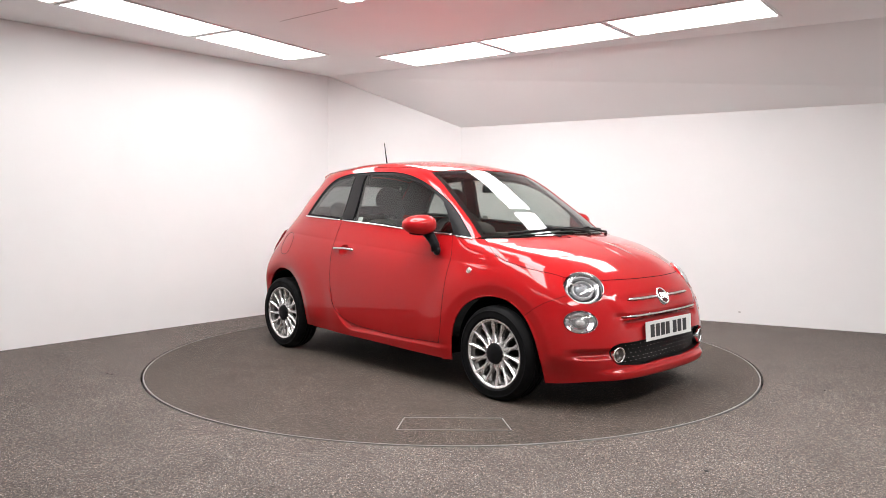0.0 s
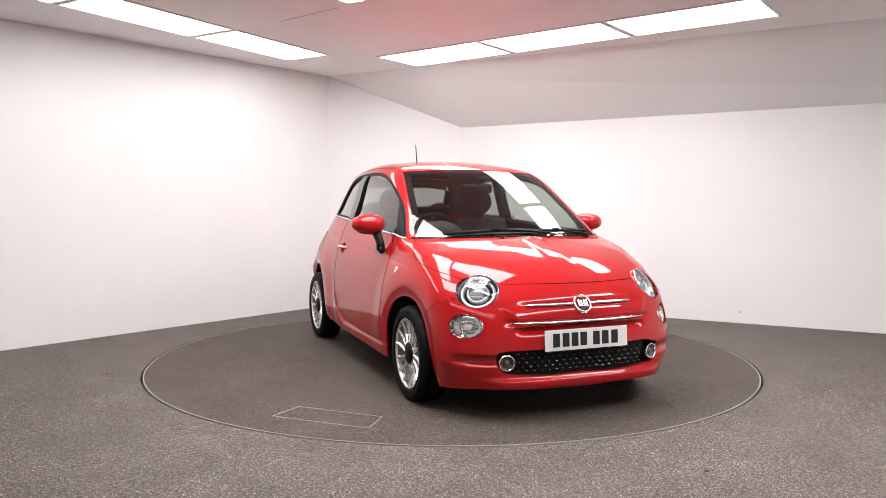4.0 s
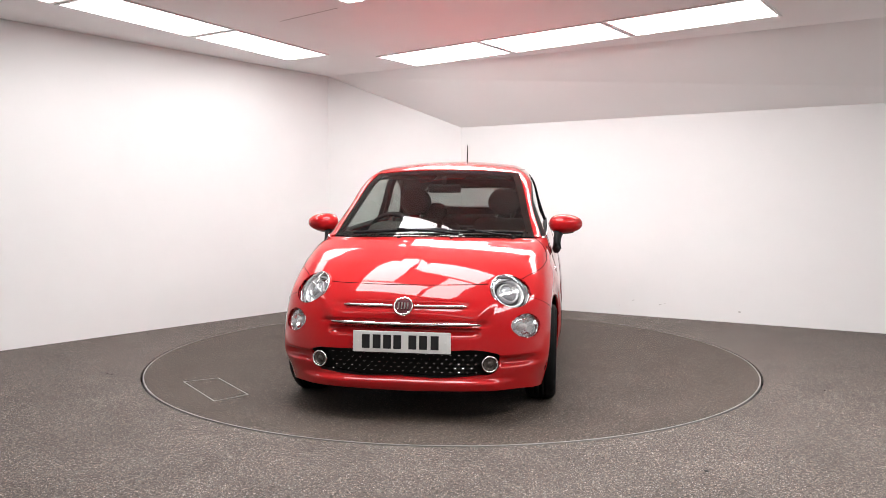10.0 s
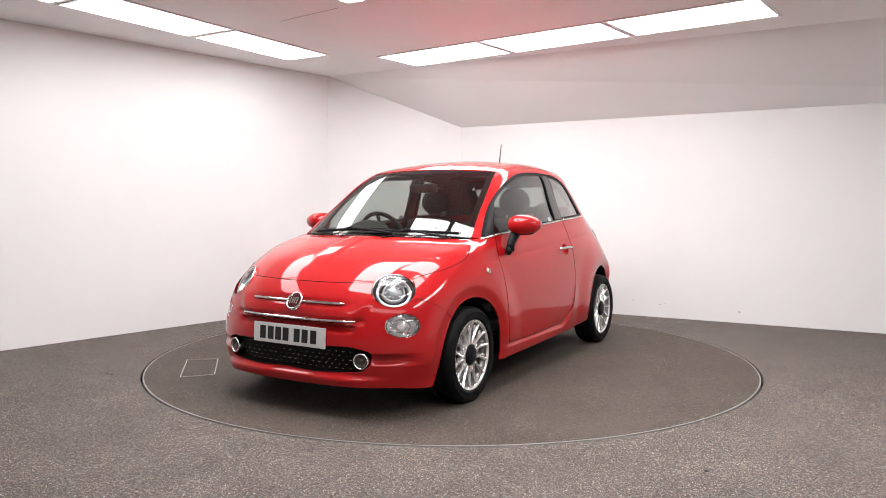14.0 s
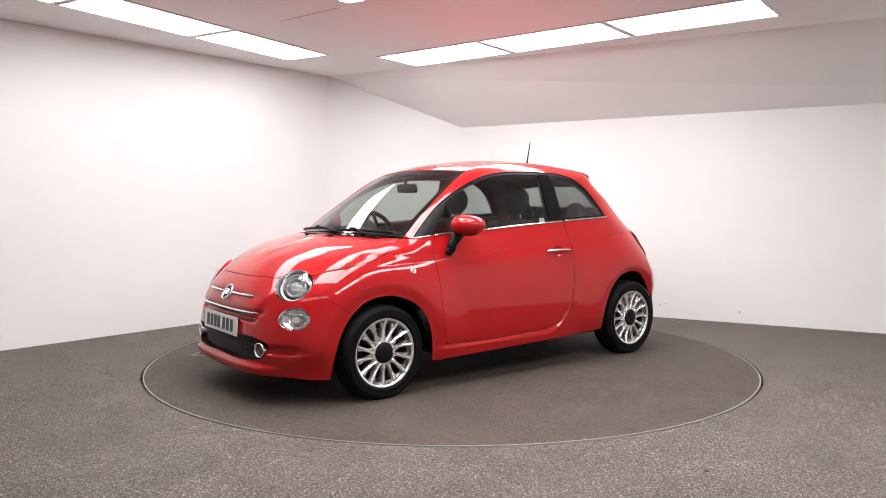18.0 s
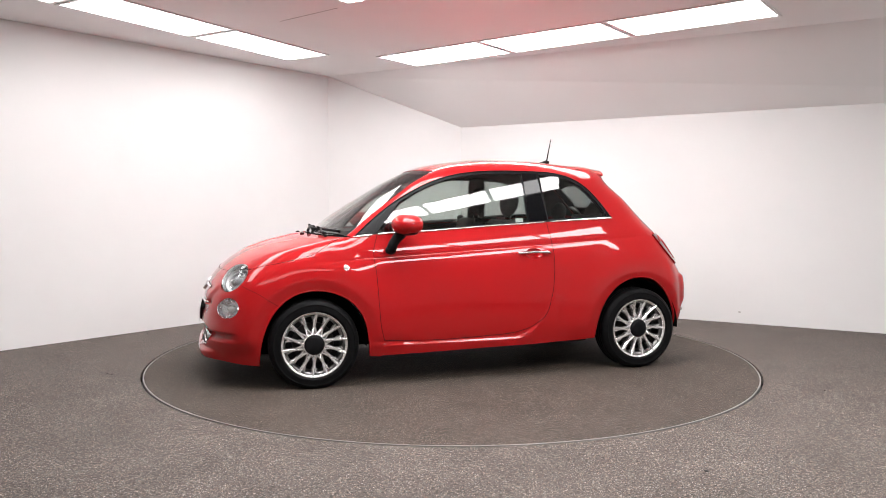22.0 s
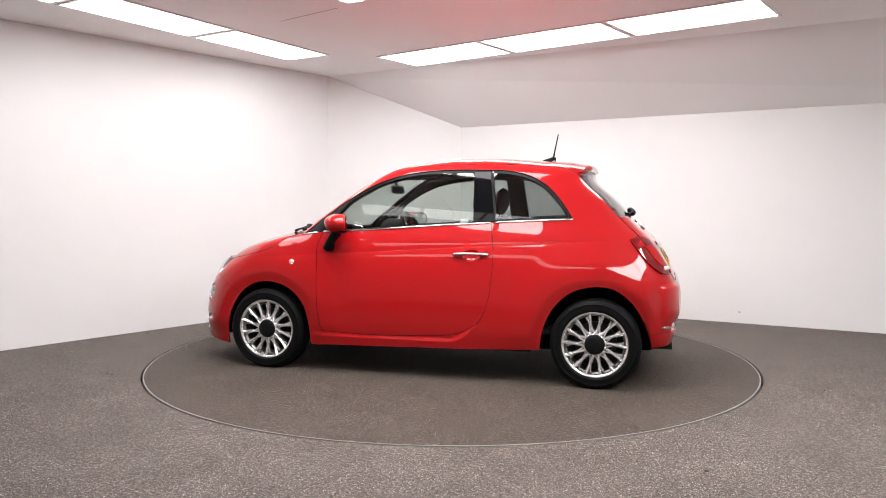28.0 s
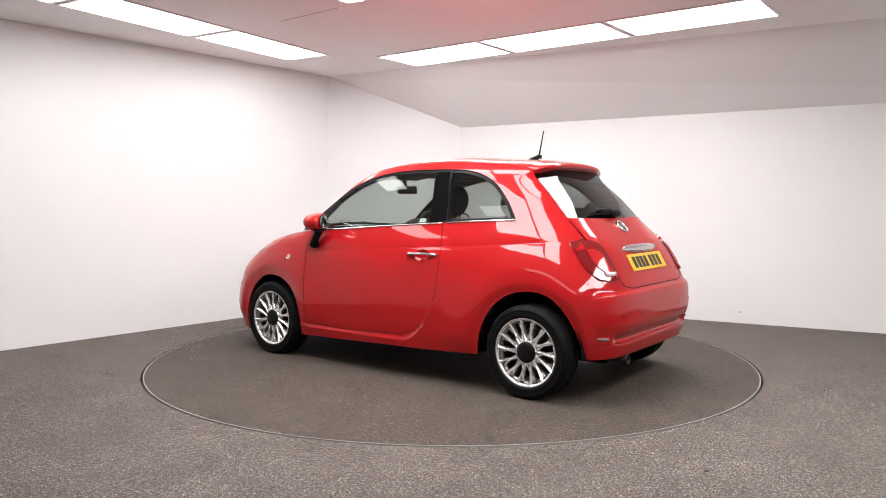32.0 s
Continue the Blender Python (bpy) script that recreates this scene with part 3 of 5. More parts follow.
ARCH_R = on("side", [(-.796, .231), (-.821, .373), (-.897, .523), (-1.011, .617), (-1.147, .650), (-1.263, .634), (-1.360, .567), (-1.439, .455), (-1.485, .336), (-1.503, .263)])
SILL = on("side", [(.797, .190), (.388, .198), (.013, .208), (-.361, .216), (-.796, .231)])
HOOD_SIDE = on("top", [(.955, .668), (1.03, .708), (1.08, .732), (1.147, .743), (1.224, .740), (1.385, .703), (1.53, .622)])
HOOD_FRONT = on("top", [(1.53, .622), (1.648, .447), (1.705, .24), (1.722, 0), (1.705, -.24), (1.648, -.447), (1.53, -.622)])
HOOD_BACK = on("top", [(.955, -.668), (1.06, -.465), (1.125, -.23), (1.145, 0), (1.125, .23), (1.06, .465), (.955, .668)])
GLASS_LOW = on("top", [(.925, -.660), (1.03, -.46), (1.098, -.23), (1.118, 0), (1.098, .23), (1.03, .46), (.925, .660)])
GLASS_SIDE = on("top", [(.925, .660), (.795, .626), (.56, .575), (.30, .514)])
GLASS_TOP = on("top", [(.30, .514), (.335, .28), (.352, 0), (.335, -.28), (.30, -.514)])
FENDER_SEAM = on("front", flat("front", [(1.575, .660, .655), (1.486, .753, .607), (1.372, .800, .522)]))
ROOF_SIDE = on("top", [(.30, .514), (0, .529), (-.4, .524), (-.8, .496), (-1.005, .465)])
TAIL_EDGE = on("section", flat("section", [(-1.005, .465, 1.362), (-1.14, .492, 1.223), (-1.273, .517, 1.083), (-1.40, .533, .956)]))
LAMP_IN = on("back", [(.533, .950), (.485, .925), (.480, .854), (.476, .724)])
LAMP_LOW = on("back", [(.476, .724), (.55, .716), (.625, .728)])
LAMP_OUT = on("side", [(-1.540, .728), (-1.472, .782), (-1.405, .862), (-1.345, .938)])
BUMP_SEAM = on("side", [(-1.360, .567), (-1.44, .63), (-1.540, .728)])
GLASS_R_LOW = on("back", [(.517, 1.083), (.25, 1.078), (0, 1.076), (-.25, 1.078), (-.517, 1.083)])
GLASS_R_TOP = on("back", [(-.467, 1.362), (-.3, 1.386), (0, 1.392), (.3, 1.386), (.467, 1.362)])
TG_SIDE = on("back", [(.517, 1.083), (.530, .956)])
TG_LOW = on("back", [(.476, .724), (.462, .690), (.42, .676), (.2, .668), (0, .667), (-.2, .668), (-.42, .676), (-.462, .690), (-.476, .724)])

HEAD_C, LOW_C = Vector((1.625, .562, .690)), Vector((1.665, .645, .508))


HEAD_N = Vector(slope(np.array([tuple(HEAD_C)]))[0])
LOW_N = Vector(slope(np.array([tuple(LOW_C)]))[0])
HEAD_AX = Vector((HEAD_N.x - .02, HEAD_N.y + .15, HEAD_N.z - .14)).normalized()
HEAD_C = HEAD_C - HEAD_AX * .014
LOW_AX = Vector((LOW_N.x - .09, LOW_N.y + .09, LOW_N.z)).normalized()
LOW_C = LOW_C - LOW_AX * .005
# each lamp opening: centre, axis, half-axes
LAMP_HOLES = ((HEAD_C, HEAD_AX, .1015 * 1.15, .1015 * 1.03), (LOW_C, LOW_AX, .0650 * 1.48, .0650))


def lamp_cut(p, snap=False):
    """True inside a lamp opening, on both sides; or the places drawn out to its edge."""
    sg = np.where(p[:, 1] < 0, -1.0, 1.0)
    a = np.stack([p[:, 0], np.abs(p[:, 1]), p[:, 2]], 1)
    cut = np.zeros(len(p), bool)
    for c, n, ra, rb in LAMP_HOLES:
        z = np.array(n)
        x = np.cross([0, 0, 1], z)
        x = x / np.linalg.norm(x)
        y = np.cross(z, x)
        q = a - np.array(c)
        u, v = q @ x / ra, q @ y / rb
        r = np.hypot(u, v) + 1e-9
        close = np.abs(q @ z) < .25
        cut |= (r < .995) & close
        out = close & (r > .72) & (r < 1)
        k = np.where(out, 1 / r - 1, 0)
        a = a + (u * ra * k)[:, None] * x + (v * rb * k)[:, None] * y
    if snap:
        a[:, 1] *= sg
        return a
    return cut


def oval(kind, c, ra, rb, n=28, power=2.0):
    """An oval on the shape round a flat centre."""
    a = np.linspace(0, 2 * math.pi, n, endpoint=False)
    ca, sa = np.cos(a), np.sin(a)
    return lay(kind, np.stack([c[0] + ra * np.sign(ca) * np.abs(ca) ** (2 / power), c[1] + rb * np.sign(sa) * np.abs(sa) ** (2 / power)], 1))


HANDLE_BOWL = oval("side", (-.345, .828), .062, .040)

# rows of points along the swage line, so that its crease stays sharp
SWAGE = [lay("side", np.stack([np.arange(1.30, -1.36, -.018), .862 - .060 * np.arange(1.30, -1.36, -.018) + d], 1)) for d in (-.018, -.006, .006, .018)]

LEDGE = [lay("side", np.stack([np.arange(.78, -.50, -.012), .274 + .28 * np.clip((-np.arange(.78, -.50, -.012) - .18) / .3, 0, 1) ** 2.2 + d], 1)) for d in (-.024, -.015, -.005)]

# ---- outer panels ----
hood_loop = join(HOOD_BACK, HOOD_SIDE, HOOD_FRONT, flip(mirror_y(HOOD_SIDE)))
panel("hood", "top", hood_loop, PAINT, car, "coral red clamshell bonnet", cut=lamp_cut, step=0.02)
fender_loop = join(flip(DOOR_FRONT), BELT[:8][::-1], HOOD_SIDE, FENDER_SEAM[:-1], flip(ARCH_F[:int(np.argmin(np.linalg.norm(ARCH_F - FENDER_SEAM[-1], axis=1))) + 1]), on("side", [(.797, .190), (.715, .192), (.707, .289)]))
both("front_fender", "section", fender_loop, PAINT, car, cut=lamp_cut, step=0.016, crease=SWAGE)
i_front = int(np.argmin(np.abs(BELT[:, 0] - .737)))
i_rear = int(np.argmin(np.abs(BELT[:, 0] + .465)))
doors = both("door", "section", join(BELT[i_front:i_rear + 1], flip(DOOR_LOW), flip(DOOR_FRONT)), PAINT, car, holes=[HANDLE_BOWL], step=0.014, crease=SWAGE)
side_loop = join(flip(GLASS_SIDE), BELT[:1], WIN_TOP, flip(BELT[i_rear:]), flip(DOOR_LOW), on("side", [(.707, .289), (.715, .192), (.797, .190)]), SILL, ARCH_R[:int(len(ARCH_R) * .72)], BUMP_SEAM, LAMP_OUT, flip(TAIL_EDGE), flip(ROOF_SIDE))
both("body_side", "section", side_loop, PAINT, car, step=0.015, crease=SWAGE + LEDGE)
roof_loop = join(flip(GLASS_TOP), ROOF_SIDE, flip(GLASS_R_TOP), flip(mirror_y(ROOF_SIDE)))
panel("roof", "top", roof_loop, PAINT, car)
bump_low = on("front", flat("front", [(1.492, .727, .150), (1.560, .698, .156), (1.686, .624, .172), (1.763, .525, .178), (1.833, 0, .172), (1.763, -.525, .178), (1.686, -.624, .172), (1.560, -.698, .156), (1.492, -.727, .150)]))
INTAKE = on("front", flat("front", [(1.80, -.46, .385), (1.84, -.2, .388), (1.845, 0, .388), (1.84, .2, .388), (1.80, .46, .385), (1.785, .520, .365), (1.785, .525, .325), (1.799, .486, .272), (1.827, .388, .255), (1.845, 0, .246), (1.827, -.388, .255), (1.799, -.486, .272), (1.785, -.525, .325), (1.785, -.520, .365), (1.80, -.46, .385)]))
i_arch = int(np.argmin(np.linalg.norm(ARCH_F - FENDER_SEAM[-1], axis=1)))
bump_loop = join(FENDER_SEAM[:-1], ARCH_F[i_arch:], bump_low, mirror_y(flip(ARCH_F[i_arch:])), mirror_y(flip(FENDER_SEAM[:-1])), flip(HOOD_FRONT))
panel("front_bumper", "front", bump_loop, PAINT, car, holes=[join(INTAKE)], cut=lamp_cut, step=0.011)
rear_low = on("rear", flat("rear", [(-1.503, .70, .263), (-1.60, .60, .265), (-1.64, .40, .268), (-1.645, 0, .268), (-1.64, -.40, .268), (-1.60, -.60, .265), (-1.503, -.70, .263)]))
rear_loop = join(flip(LAMP_LOW), flip(BUMP_SEAM)[:-1], ARCH_R[int(len(ARCH_R) * .72):], rear_low, mirror_y(flip(ARCH_R[int(len(ARCH_R) * .72):])), mirror_y(BUMP_SEAM[1:]), mirror_y(LAMP_LOW), flip(TG_LOW))
panel("rear_bumper", "rear", rear_loop, PAINT, car, step=0.012)
tg_loop = join(GLASS_R_LOW[::-1], TG_SIDE, LAMP_IN, TG_LOW, mirror_y(flip(LAMP_IN)), mirror_y(flip(TG_SIDE)))
panel("tailgate", "back", tg_loop, PAINT, car)


# ---- side glazing ----
def inset(loop, kind, d):
    """A loop drawn in by d in its flat pattern."""
    l = flat(kind, loop)
    nx, pv = np.roll(l, -1, axis=0), np.roll(l, 1, axis=0)
    t = nx - pv
    n = np.stack([-t[:, 1], t[:, 0]], 1) / (np.linalg.norm(t, axis=1, keepdims=True) + 1e-9)
    area = np.sum(l[:, 0] * nx[:, 1] - nx[:, 0] * l[:, 1])
    return lay(kind, l + n * d * (1 if area > 0 else -1))


def between(curve, x0, x1):
    """The stretch of a side curve with x between x0 and x1."""
    c = np.asarray(curve)
    return c[(c[:, 0] <= x0) & (c[:, 0] >= x1)]


DLO = join(WIN_TOP, flip(BELT))
door_glass = join(on("side", [(.735, .986), (.66, 1.075), (.595, 1.148)]), lay("side", flat("side", between(WIN_TOP, .585, -.315)) - np.array([0, .019])), on("side", [(-.318, 1.374), (-.338, 1.046)]), lay("side", flat("side", flip(between(BELT, .720, -.335))) + np.array([0, .012])))
rear_raw = join(on("side", [(-.470, 1.05), (-.430, 1.392)]), between(WIN_TOP, -.435, -.993), flip(between(BELT, -.475, -.985)))
rear_glass = inset(rear_raw, "side", .020)
SAIL = join(on("side", [(.88, .958), (.78, 1.039), (.640, 1.147)]), on("side", [(.640, 1.147), (.71, 1.055), (.752, .974)]), on("side", [(.752, .974), (.88, .958)]))
both("window_frame", "side", DLO, BLACK, car, "black window surround", holes=[door_glass, rear_glass], lift=-0.004, flange=0.03, step=0.02)
SIDE_BEND = (-.09, .14, .24, .23)
both("side_window", "side", door_glass, GLASS, car, "clear door window", bend=SIDE_BEND, flange=0.0, lift=-0.007)
both("quarter_window", "side", rear_glass, GLASS_DARK, car, "tinted fixed rear side window", bend=SIDE_BEND, flange=0.0, lift=-0.006)
pillar = join(on("side", [(-.342, 1.050), (-.322, 1.383)]), on("side", [(-.322, 1.383), (-.432, 1.382)]), on("side", [(-.432, 1.382), (-.478, 1.056)]))
both("pillar_trim", "side", pillar, GLOSSBLACK, car, "gloss black pillar trim", bend=SIDE_BEND, lift=-0.001, flange=0.006)
both("sail_panel", "side", inset(SAIL, "side", .006), BLACK, car, lift=-0.002, flange=0.008)
for s in (1, -1):
    sg = np.array([1, s, 1])
    belt = BELT + slope(BELT) * .002
    i = int(np.argmin(np.abs(BELT[:, 0] - .752)))
    seam("belt_trim", (belt[:i] * sg), CHROME, car, .0065, label="chrome waistline strip")
    seam("belt_trim", (belt[i + 1:i_rear] * sg), CHROME, car, .0065, label="chrome waistline strip")
    seam("belt_trim", (belt[i_rear + 1:] * sg), CHROME, car, .0065, label="chrome waistline strip")
    seam("window_seal", ((WIN_TOP - slope(WIN_TOP) * .003) * sg), BLACK, car, .004)
    for nm, c in (("door_gap", DOOR_FRONT), ("door_gap", DOOR_LOW), ("bonnet_gap", HOOD_SIDE), ("fender_gap", FENDER_SEAM), ("roof_gap", ROOF_SIDE)):
        seam(nm, (c * sg), UNDER, car, .0019 if nm in ("door_gap", "bonnet_gap") else .0013)
    seam("tailgate_gap", (TAIL_EDGE * sg), UNDER, car, .0018)
    seam("arch_lip", ((ARCH_F - slope(ARCH_F) * .004) * sg), PAINT, car, .006)
    seam("arch_lip", ((ARCH_R - slope(ARCH_R) * .004) * sg), PAINT, car, .006)
seam("bonnet_gap", HOOD_FRONT, UNDER, car, .0022)
seam("tailgate_gap", TG_LOW, UNDER, car, .0028)

# ---- windscreen and rear window, with black borders ----
i_glass = int(len(TAIL_EDGE) * .68)
screen = join(GLASS_LOW, GLASS_SIDE, GLASS_TOP, flip(mirror_y(GLASS_SIDE)))
back = join(GLASS_R_TOP, TAIL_EDGE[:i_glass], GLASS_R_LOW[::1], mirror_y(flip(TAIL_EDGE[:i_glass])))
panel("windscreen", "top", screen, GLASS, car, "clear windscreen", calm=True, lean=0.085, flange=0.0, lift=-0.004)
panel("windscreen_border", "top", screen, UNDER, car, "black printed glass border", holes=[inset(screen, "top", .045)], flange=0.012, lift=-0.007, step=0.025)
panel("rear_window", "back", back, GLASS_REAR, car, "tinted rear window", calm=True, flange=0.0, lift=-0.003)
panel("rear_window_border", "back", back, UNDER, car, "black printed glass border", holes=[inset(back, "back", .070)], flange=0.012, lift=-0.006, step=0.025)
cowl = join(GLASS_LOW, flip(HOOD_BACK))
panel("cowl", "top", cowl, BLACK, car, "black plastic scuttle", lift=-0.012, flange=0.02, step=0.02)

# ---- spoiler over the rear window ----
bm = bmesh.new()
rows = []
ys = np.linspace(-.455, .455, 33)
x0 = np.interp(np.abs(ys), [0, .3, .468], [-1.050, -1.045, -1.002])
z_front = lay("top", np.stack([x0 + .10, ys], 1))[:, 2]
z_edge = lay("top", np.stack([x0 + .02, ys], 1))[:, 2]
for k, (dx, dz) in enumerate([(.10, .008), (.02, .008), (-.014, .003), (-.030, -.007), (-.035, -.022), (-.028, -.036), (.02, -.040)]):
    f = np.abs(ys) / .468
    zz = (z_front - .010 if k == 0 else z_edge) + dz * (1 - .6 * f ** 4)
    rows.append([bm.verts.new(p) for p in zip(x0 + dx * (1 - .5 * f ** 6), ys, zz)])
for a, b in zip(rows, rows[1:]):
    for i in range(32):
        bm.faces.new((a[i], a[i + 1], b[i + 1], b[i]))
for e in (0, 32):
    bm.faces.new([r[e] for r in rows])
part("roof_spoiler", bm, PAINT, car, smooth=True)

# ---- dark inner lining, so that the cabin is closed ----
LINING = material("cabin_lining", (0.030, 0.027, 0.026), 0.8)
add_noise(LINING, 60.0, (0.024, 0.022, 0.021), (0.038, 0.034, 0.032), 3.0)
HEADLINER = material("headlining", (0.045, 0.041, 0.038), 0.9)
panel("headlining", "top", inset(roof_loop, "top", .01), HEADLINER, car, lift=-0.03, flange=0.0, step=0.05)
lower = join(BELT, on("side", [(-.992, 1.068), (-1.2, 1.0), (-1.40, .70), (-1.38, .30)]), on("side", [(-1.38, .30), (.9, .24)]), on("side", [(.9, .24), (1.1, .6), (1.0, .86), (.89, .951)]))


def in_arch(p):
    return (np.hypot(p[:, 0] - 1.13, p[:, 2] - .285) < .37) | (np.hypot(p[:, 0] + 1.15, p[:, 2] - .285) < .40)


both("inner_side", "side", lower, LINING, car, lift=-0.045, flange=0.0, step=0.045, cut=in_arch)
c_pillar = join(between(WIN_TOP, -.55, -.993), on("side", [(-.992, 1.068), (-1.21, 1.09)]), on("side", [(-1.21, 1.09), (-1.12, 1.20), (-.985, 1.345)]), on("side", [(-.985, 1.345), (-.7, 1.395), (-.56, 1.40)]))
both("pillar_lining", "side", c_pillar, LINING, car, lift=-0.04, flange=0.0, step=0.04)
rail = join(flip(GLASS_SIDE), BELT[:1], WIN_TOP, on("section", flat("section", [(-.992, WIN_TOP[-1][1], 1.068), tuple(TAIL_EDGE[i_glass])])), flip(TAIL_EDGE[:i_glass]), flip(ROOF_SIDE))
both("rail_lining", "section", rail, LINING, car, lift=-0.022, flange=0.0, step=0.04)
seam("rear_shelf_edge", GLASS_R_LOW - slope(GLASS_R_LOW) * .05, LINING, car, .034)
panel("tailgate_lining", "back", inset(tg_loop, "back", .01), LINING, car, lift=-0.04, flange=0.0, step=0.05)

# ---- wheels ----
def make_wheel():
    w = new("wheel")
    w.parent = car
    bm = bmesh.new()
    prof = [(.196, .070), (.206, .083), (.2185, .0885), (.2200, .0910), (.2225, .0905), (.245, .0925), (.2545, .0905), (.2560, .0925), (.2580, .0900), (.264, .087), (.276, .078), (.284, .062), (.2865, .040), (.2865, .034), (.281, .033), (.281, .026), (.2868, .025), (.287, .005), (.281, .004), (.281, -.004), (.287, -.005), (.2868, -.025), (.281, -.026), (.281, -.033), (.2865, -.034), (.2865, -.05), (.278, -.075), (.245, -.09), (.20, -.085)]
    lathe(bm, prof, 72)
    part("tyre", bm, RUBBER, w, "black road tyre", smooth=True)
    bm = bmesh.new()
    lathe(bm, [(.2065, .074), (.2055, .080), (.2030, .082), (.1990, .0815), (.1900, .077), (.1880, .072)], 72)
    part("rim", bm, ALLOY, w, "silver alloy rim", smooth=True)
    bm = bmesh.new()
    lathe(bm, [(.1880, .072), (.1872, .054), (.1775, .050), (.1750, .046), (.174, .020), (.173, -.06), (.168, -.08)], 72)
    part("barrel", bm, ALLOY_SHADED, w, "wheel barrel in a darker grey that carries its shade", smooth=True)
    # added dark disc and darkened brake disc stand for shade between the spokes
    bm = bmesh.new()
    lathe(bm, [(.185, -.045), (.10, -.050), (.0, -.050)], 40)
    part("shade_backing", bm, ALLOY_DARK, w, smooth=True)
    bm = bmesh.new()
    lathe(bm, [(.0, -.012), (.128, -.012), (.130, -.016), (.130, -.034)], 48)
    part("brake_disc", bm, material("brake_steel_shaded", (0.05, 0.048, 0.046), 0.45, 0.9), w, "brake disc with the shade behind the spokes in its colour")
    bm = bmesh.new()
    lathe(bm, [(.070, .020), (.070, .056), (.067, .066), (.0625, .068), (.060, .060)], 48)
    part("hub", bm, ALLOY, w, smooth=True)
    bm = bmesh.new()
    lathe(bm, [(.0625, .066), (.059, .075), (.042, .081), (.0, .083)], 48)
    cap = part("centre_cap", bm, BLACK, w, "black centre cap", smooth=True)
    bm = bmesh.new()
    box(bm, (.030, .004, .002), pose(0, .003, .0825))
    box(bm, (.022, .003, .002), pose(0, -.006, .0825))
    part("cap_mark", bm, LAMP_GREY, cap)

    def bar_mesh(r0, a0, r1, a1, half, h0, h1, dip):
        """A straight ridged bar from one polar place to another."""
        bm = bmesh.new()
        p0 = Vector((r0 * math.cos(a0), r0 * math.sin(a0), h0))
        p1 = Vector((r1 * math.cos(a1), r1 * math.sin(a1), h1))
        d = (p1 - p0).to_2d().normalized()
        t = Vector((-d.y, d.x, 0))
        rows = []
        for k in range(7):
            f = k / 6
            c = p0.lerp(p1, f) - Vector((0, 0, dip * math.sin(math.pi * f)))
            w = half * (.85 + .30 * f)
            rows.append([bm.verts.new(c + t * x * w + Vector((0, 0, dz))) for x, dz in ((-1.15, -.032), (-1, -.008), (-.28, .001), (.28, .001), (1, -.008), (1.15, -.032))])
        for a, b in zip(rows, rows[1:]):
            for i in range(5):
                bm.faces.new((a[i], a[i + 1], b[i + 1], b[i]))
        return bm
    step = math.pi / 180
    kinds = []
    for name, label, args in (("spoke", "silver alloy spoke", (.060, 12.5 * step, .2005, 0.0, .0094, .069, .0815, .008)),
                              ("spoke_rib", "", (.060, -13.0 * step, .178, 8.0 * step, .0060, .068, .062, .002))):
        kinds.append((name, part(name, bar_mesh(*args), ALLOY, w, label, smooth=False)))
    for k in range(1, 14):
        for name, ob in kinds:
            twin = new(name, ob.data)
            twin.parent = w
            twin.matrix_basis = pose(0, 0, 0, 0, 0, k * 360 / 14)
    bm = bmesh.new()
    for k in range(5):
        a = 2 * math.pi * k / 5
        bmesh.ops.create_cone(bm, cap_ends=True, segments=6, radius1=.008, radius2=.008, depth=.02, matrix=Matrix.Translation((.049 * math.cos(a), .049 * math.sin(a), .05)))
    part("wheel_bolts", bm, LAMP_GREY, w)["kind"] = "stuff"
    for mesh in {ob.data for ob in w.children if not ob.name.startswith("tyre")}:
        mesh.transform(Matrix.Scale(1.025, 4))
    return w


wheel = make_wheel()
WHEEL_Y = .713
for x, turn in ((1.15, 0), (-1.15, 14)):
    for s in (1, -1):
        m = pose(x, s * WHEEL_Y, .2775 if x > 0 else .2830, -90 * s) @ pose(0, 0, 0, 0, 0, turn + 9 * s)
        if x > 0 and s > 0:
            wheel.matrix_basis = m
        else:
            copy_thing(wheel, m)

# wheel housings and underbody
for x, r, dip in ((1.145, .338, .12), (-1.15, .345, .05)):
    for s in (1, -1):
        bm = bmesh.new()
        lathe(bm, [(r, 0), (r, .34)], 28, pose(x, s * .40, .285, -90 * s, 0, 0), -dip if s < 0 else math.pi - dip, math.pi + dip if s < 0 else 2 * math.pi + dip)
        lathe(bm, [(r, 0), (.02, 0)], 28, pose(x, s * .42, .285, -90 * s, 0, 0), -dip if s < 0 else math.pi - dip, math.pi + dip if s < 0 else 2 * math.pi + dip)
        part("wheel_housing", bm, UNDER, car)
bm = bmesh.new()
box(bm, (1.50, 1.56, .05), pose(0, 0, .235), .02)
box(bm, (3.0, .86, .05), pose(0, 0, .22), .02)
box(bm, (.34, 1.0, .05), pose(1.55, 0, .20), .02)
box(bm, (.20, .80, .05), pose(-1.47, 0, .335), .02)
part("underbody", bm, UNDER, car, "black underbody")
bm = bmesh.new()
box(bm, (.5, .9, .10), pose(-1.0, .12, .24), .03)
part("silencer", bm, UNDER, car)
bm = bmesh.new()
lathe(bm, [(.026, -.1), (.030, .0), (.031, .125), (.027, .125), (.026, .01)], 24, pose(-1.500, .38, .234, 0, -90, 0))
part("exhaust_tip", bm, ALLOY_DARK, car, "dull steel tailpipe", smooth=True)

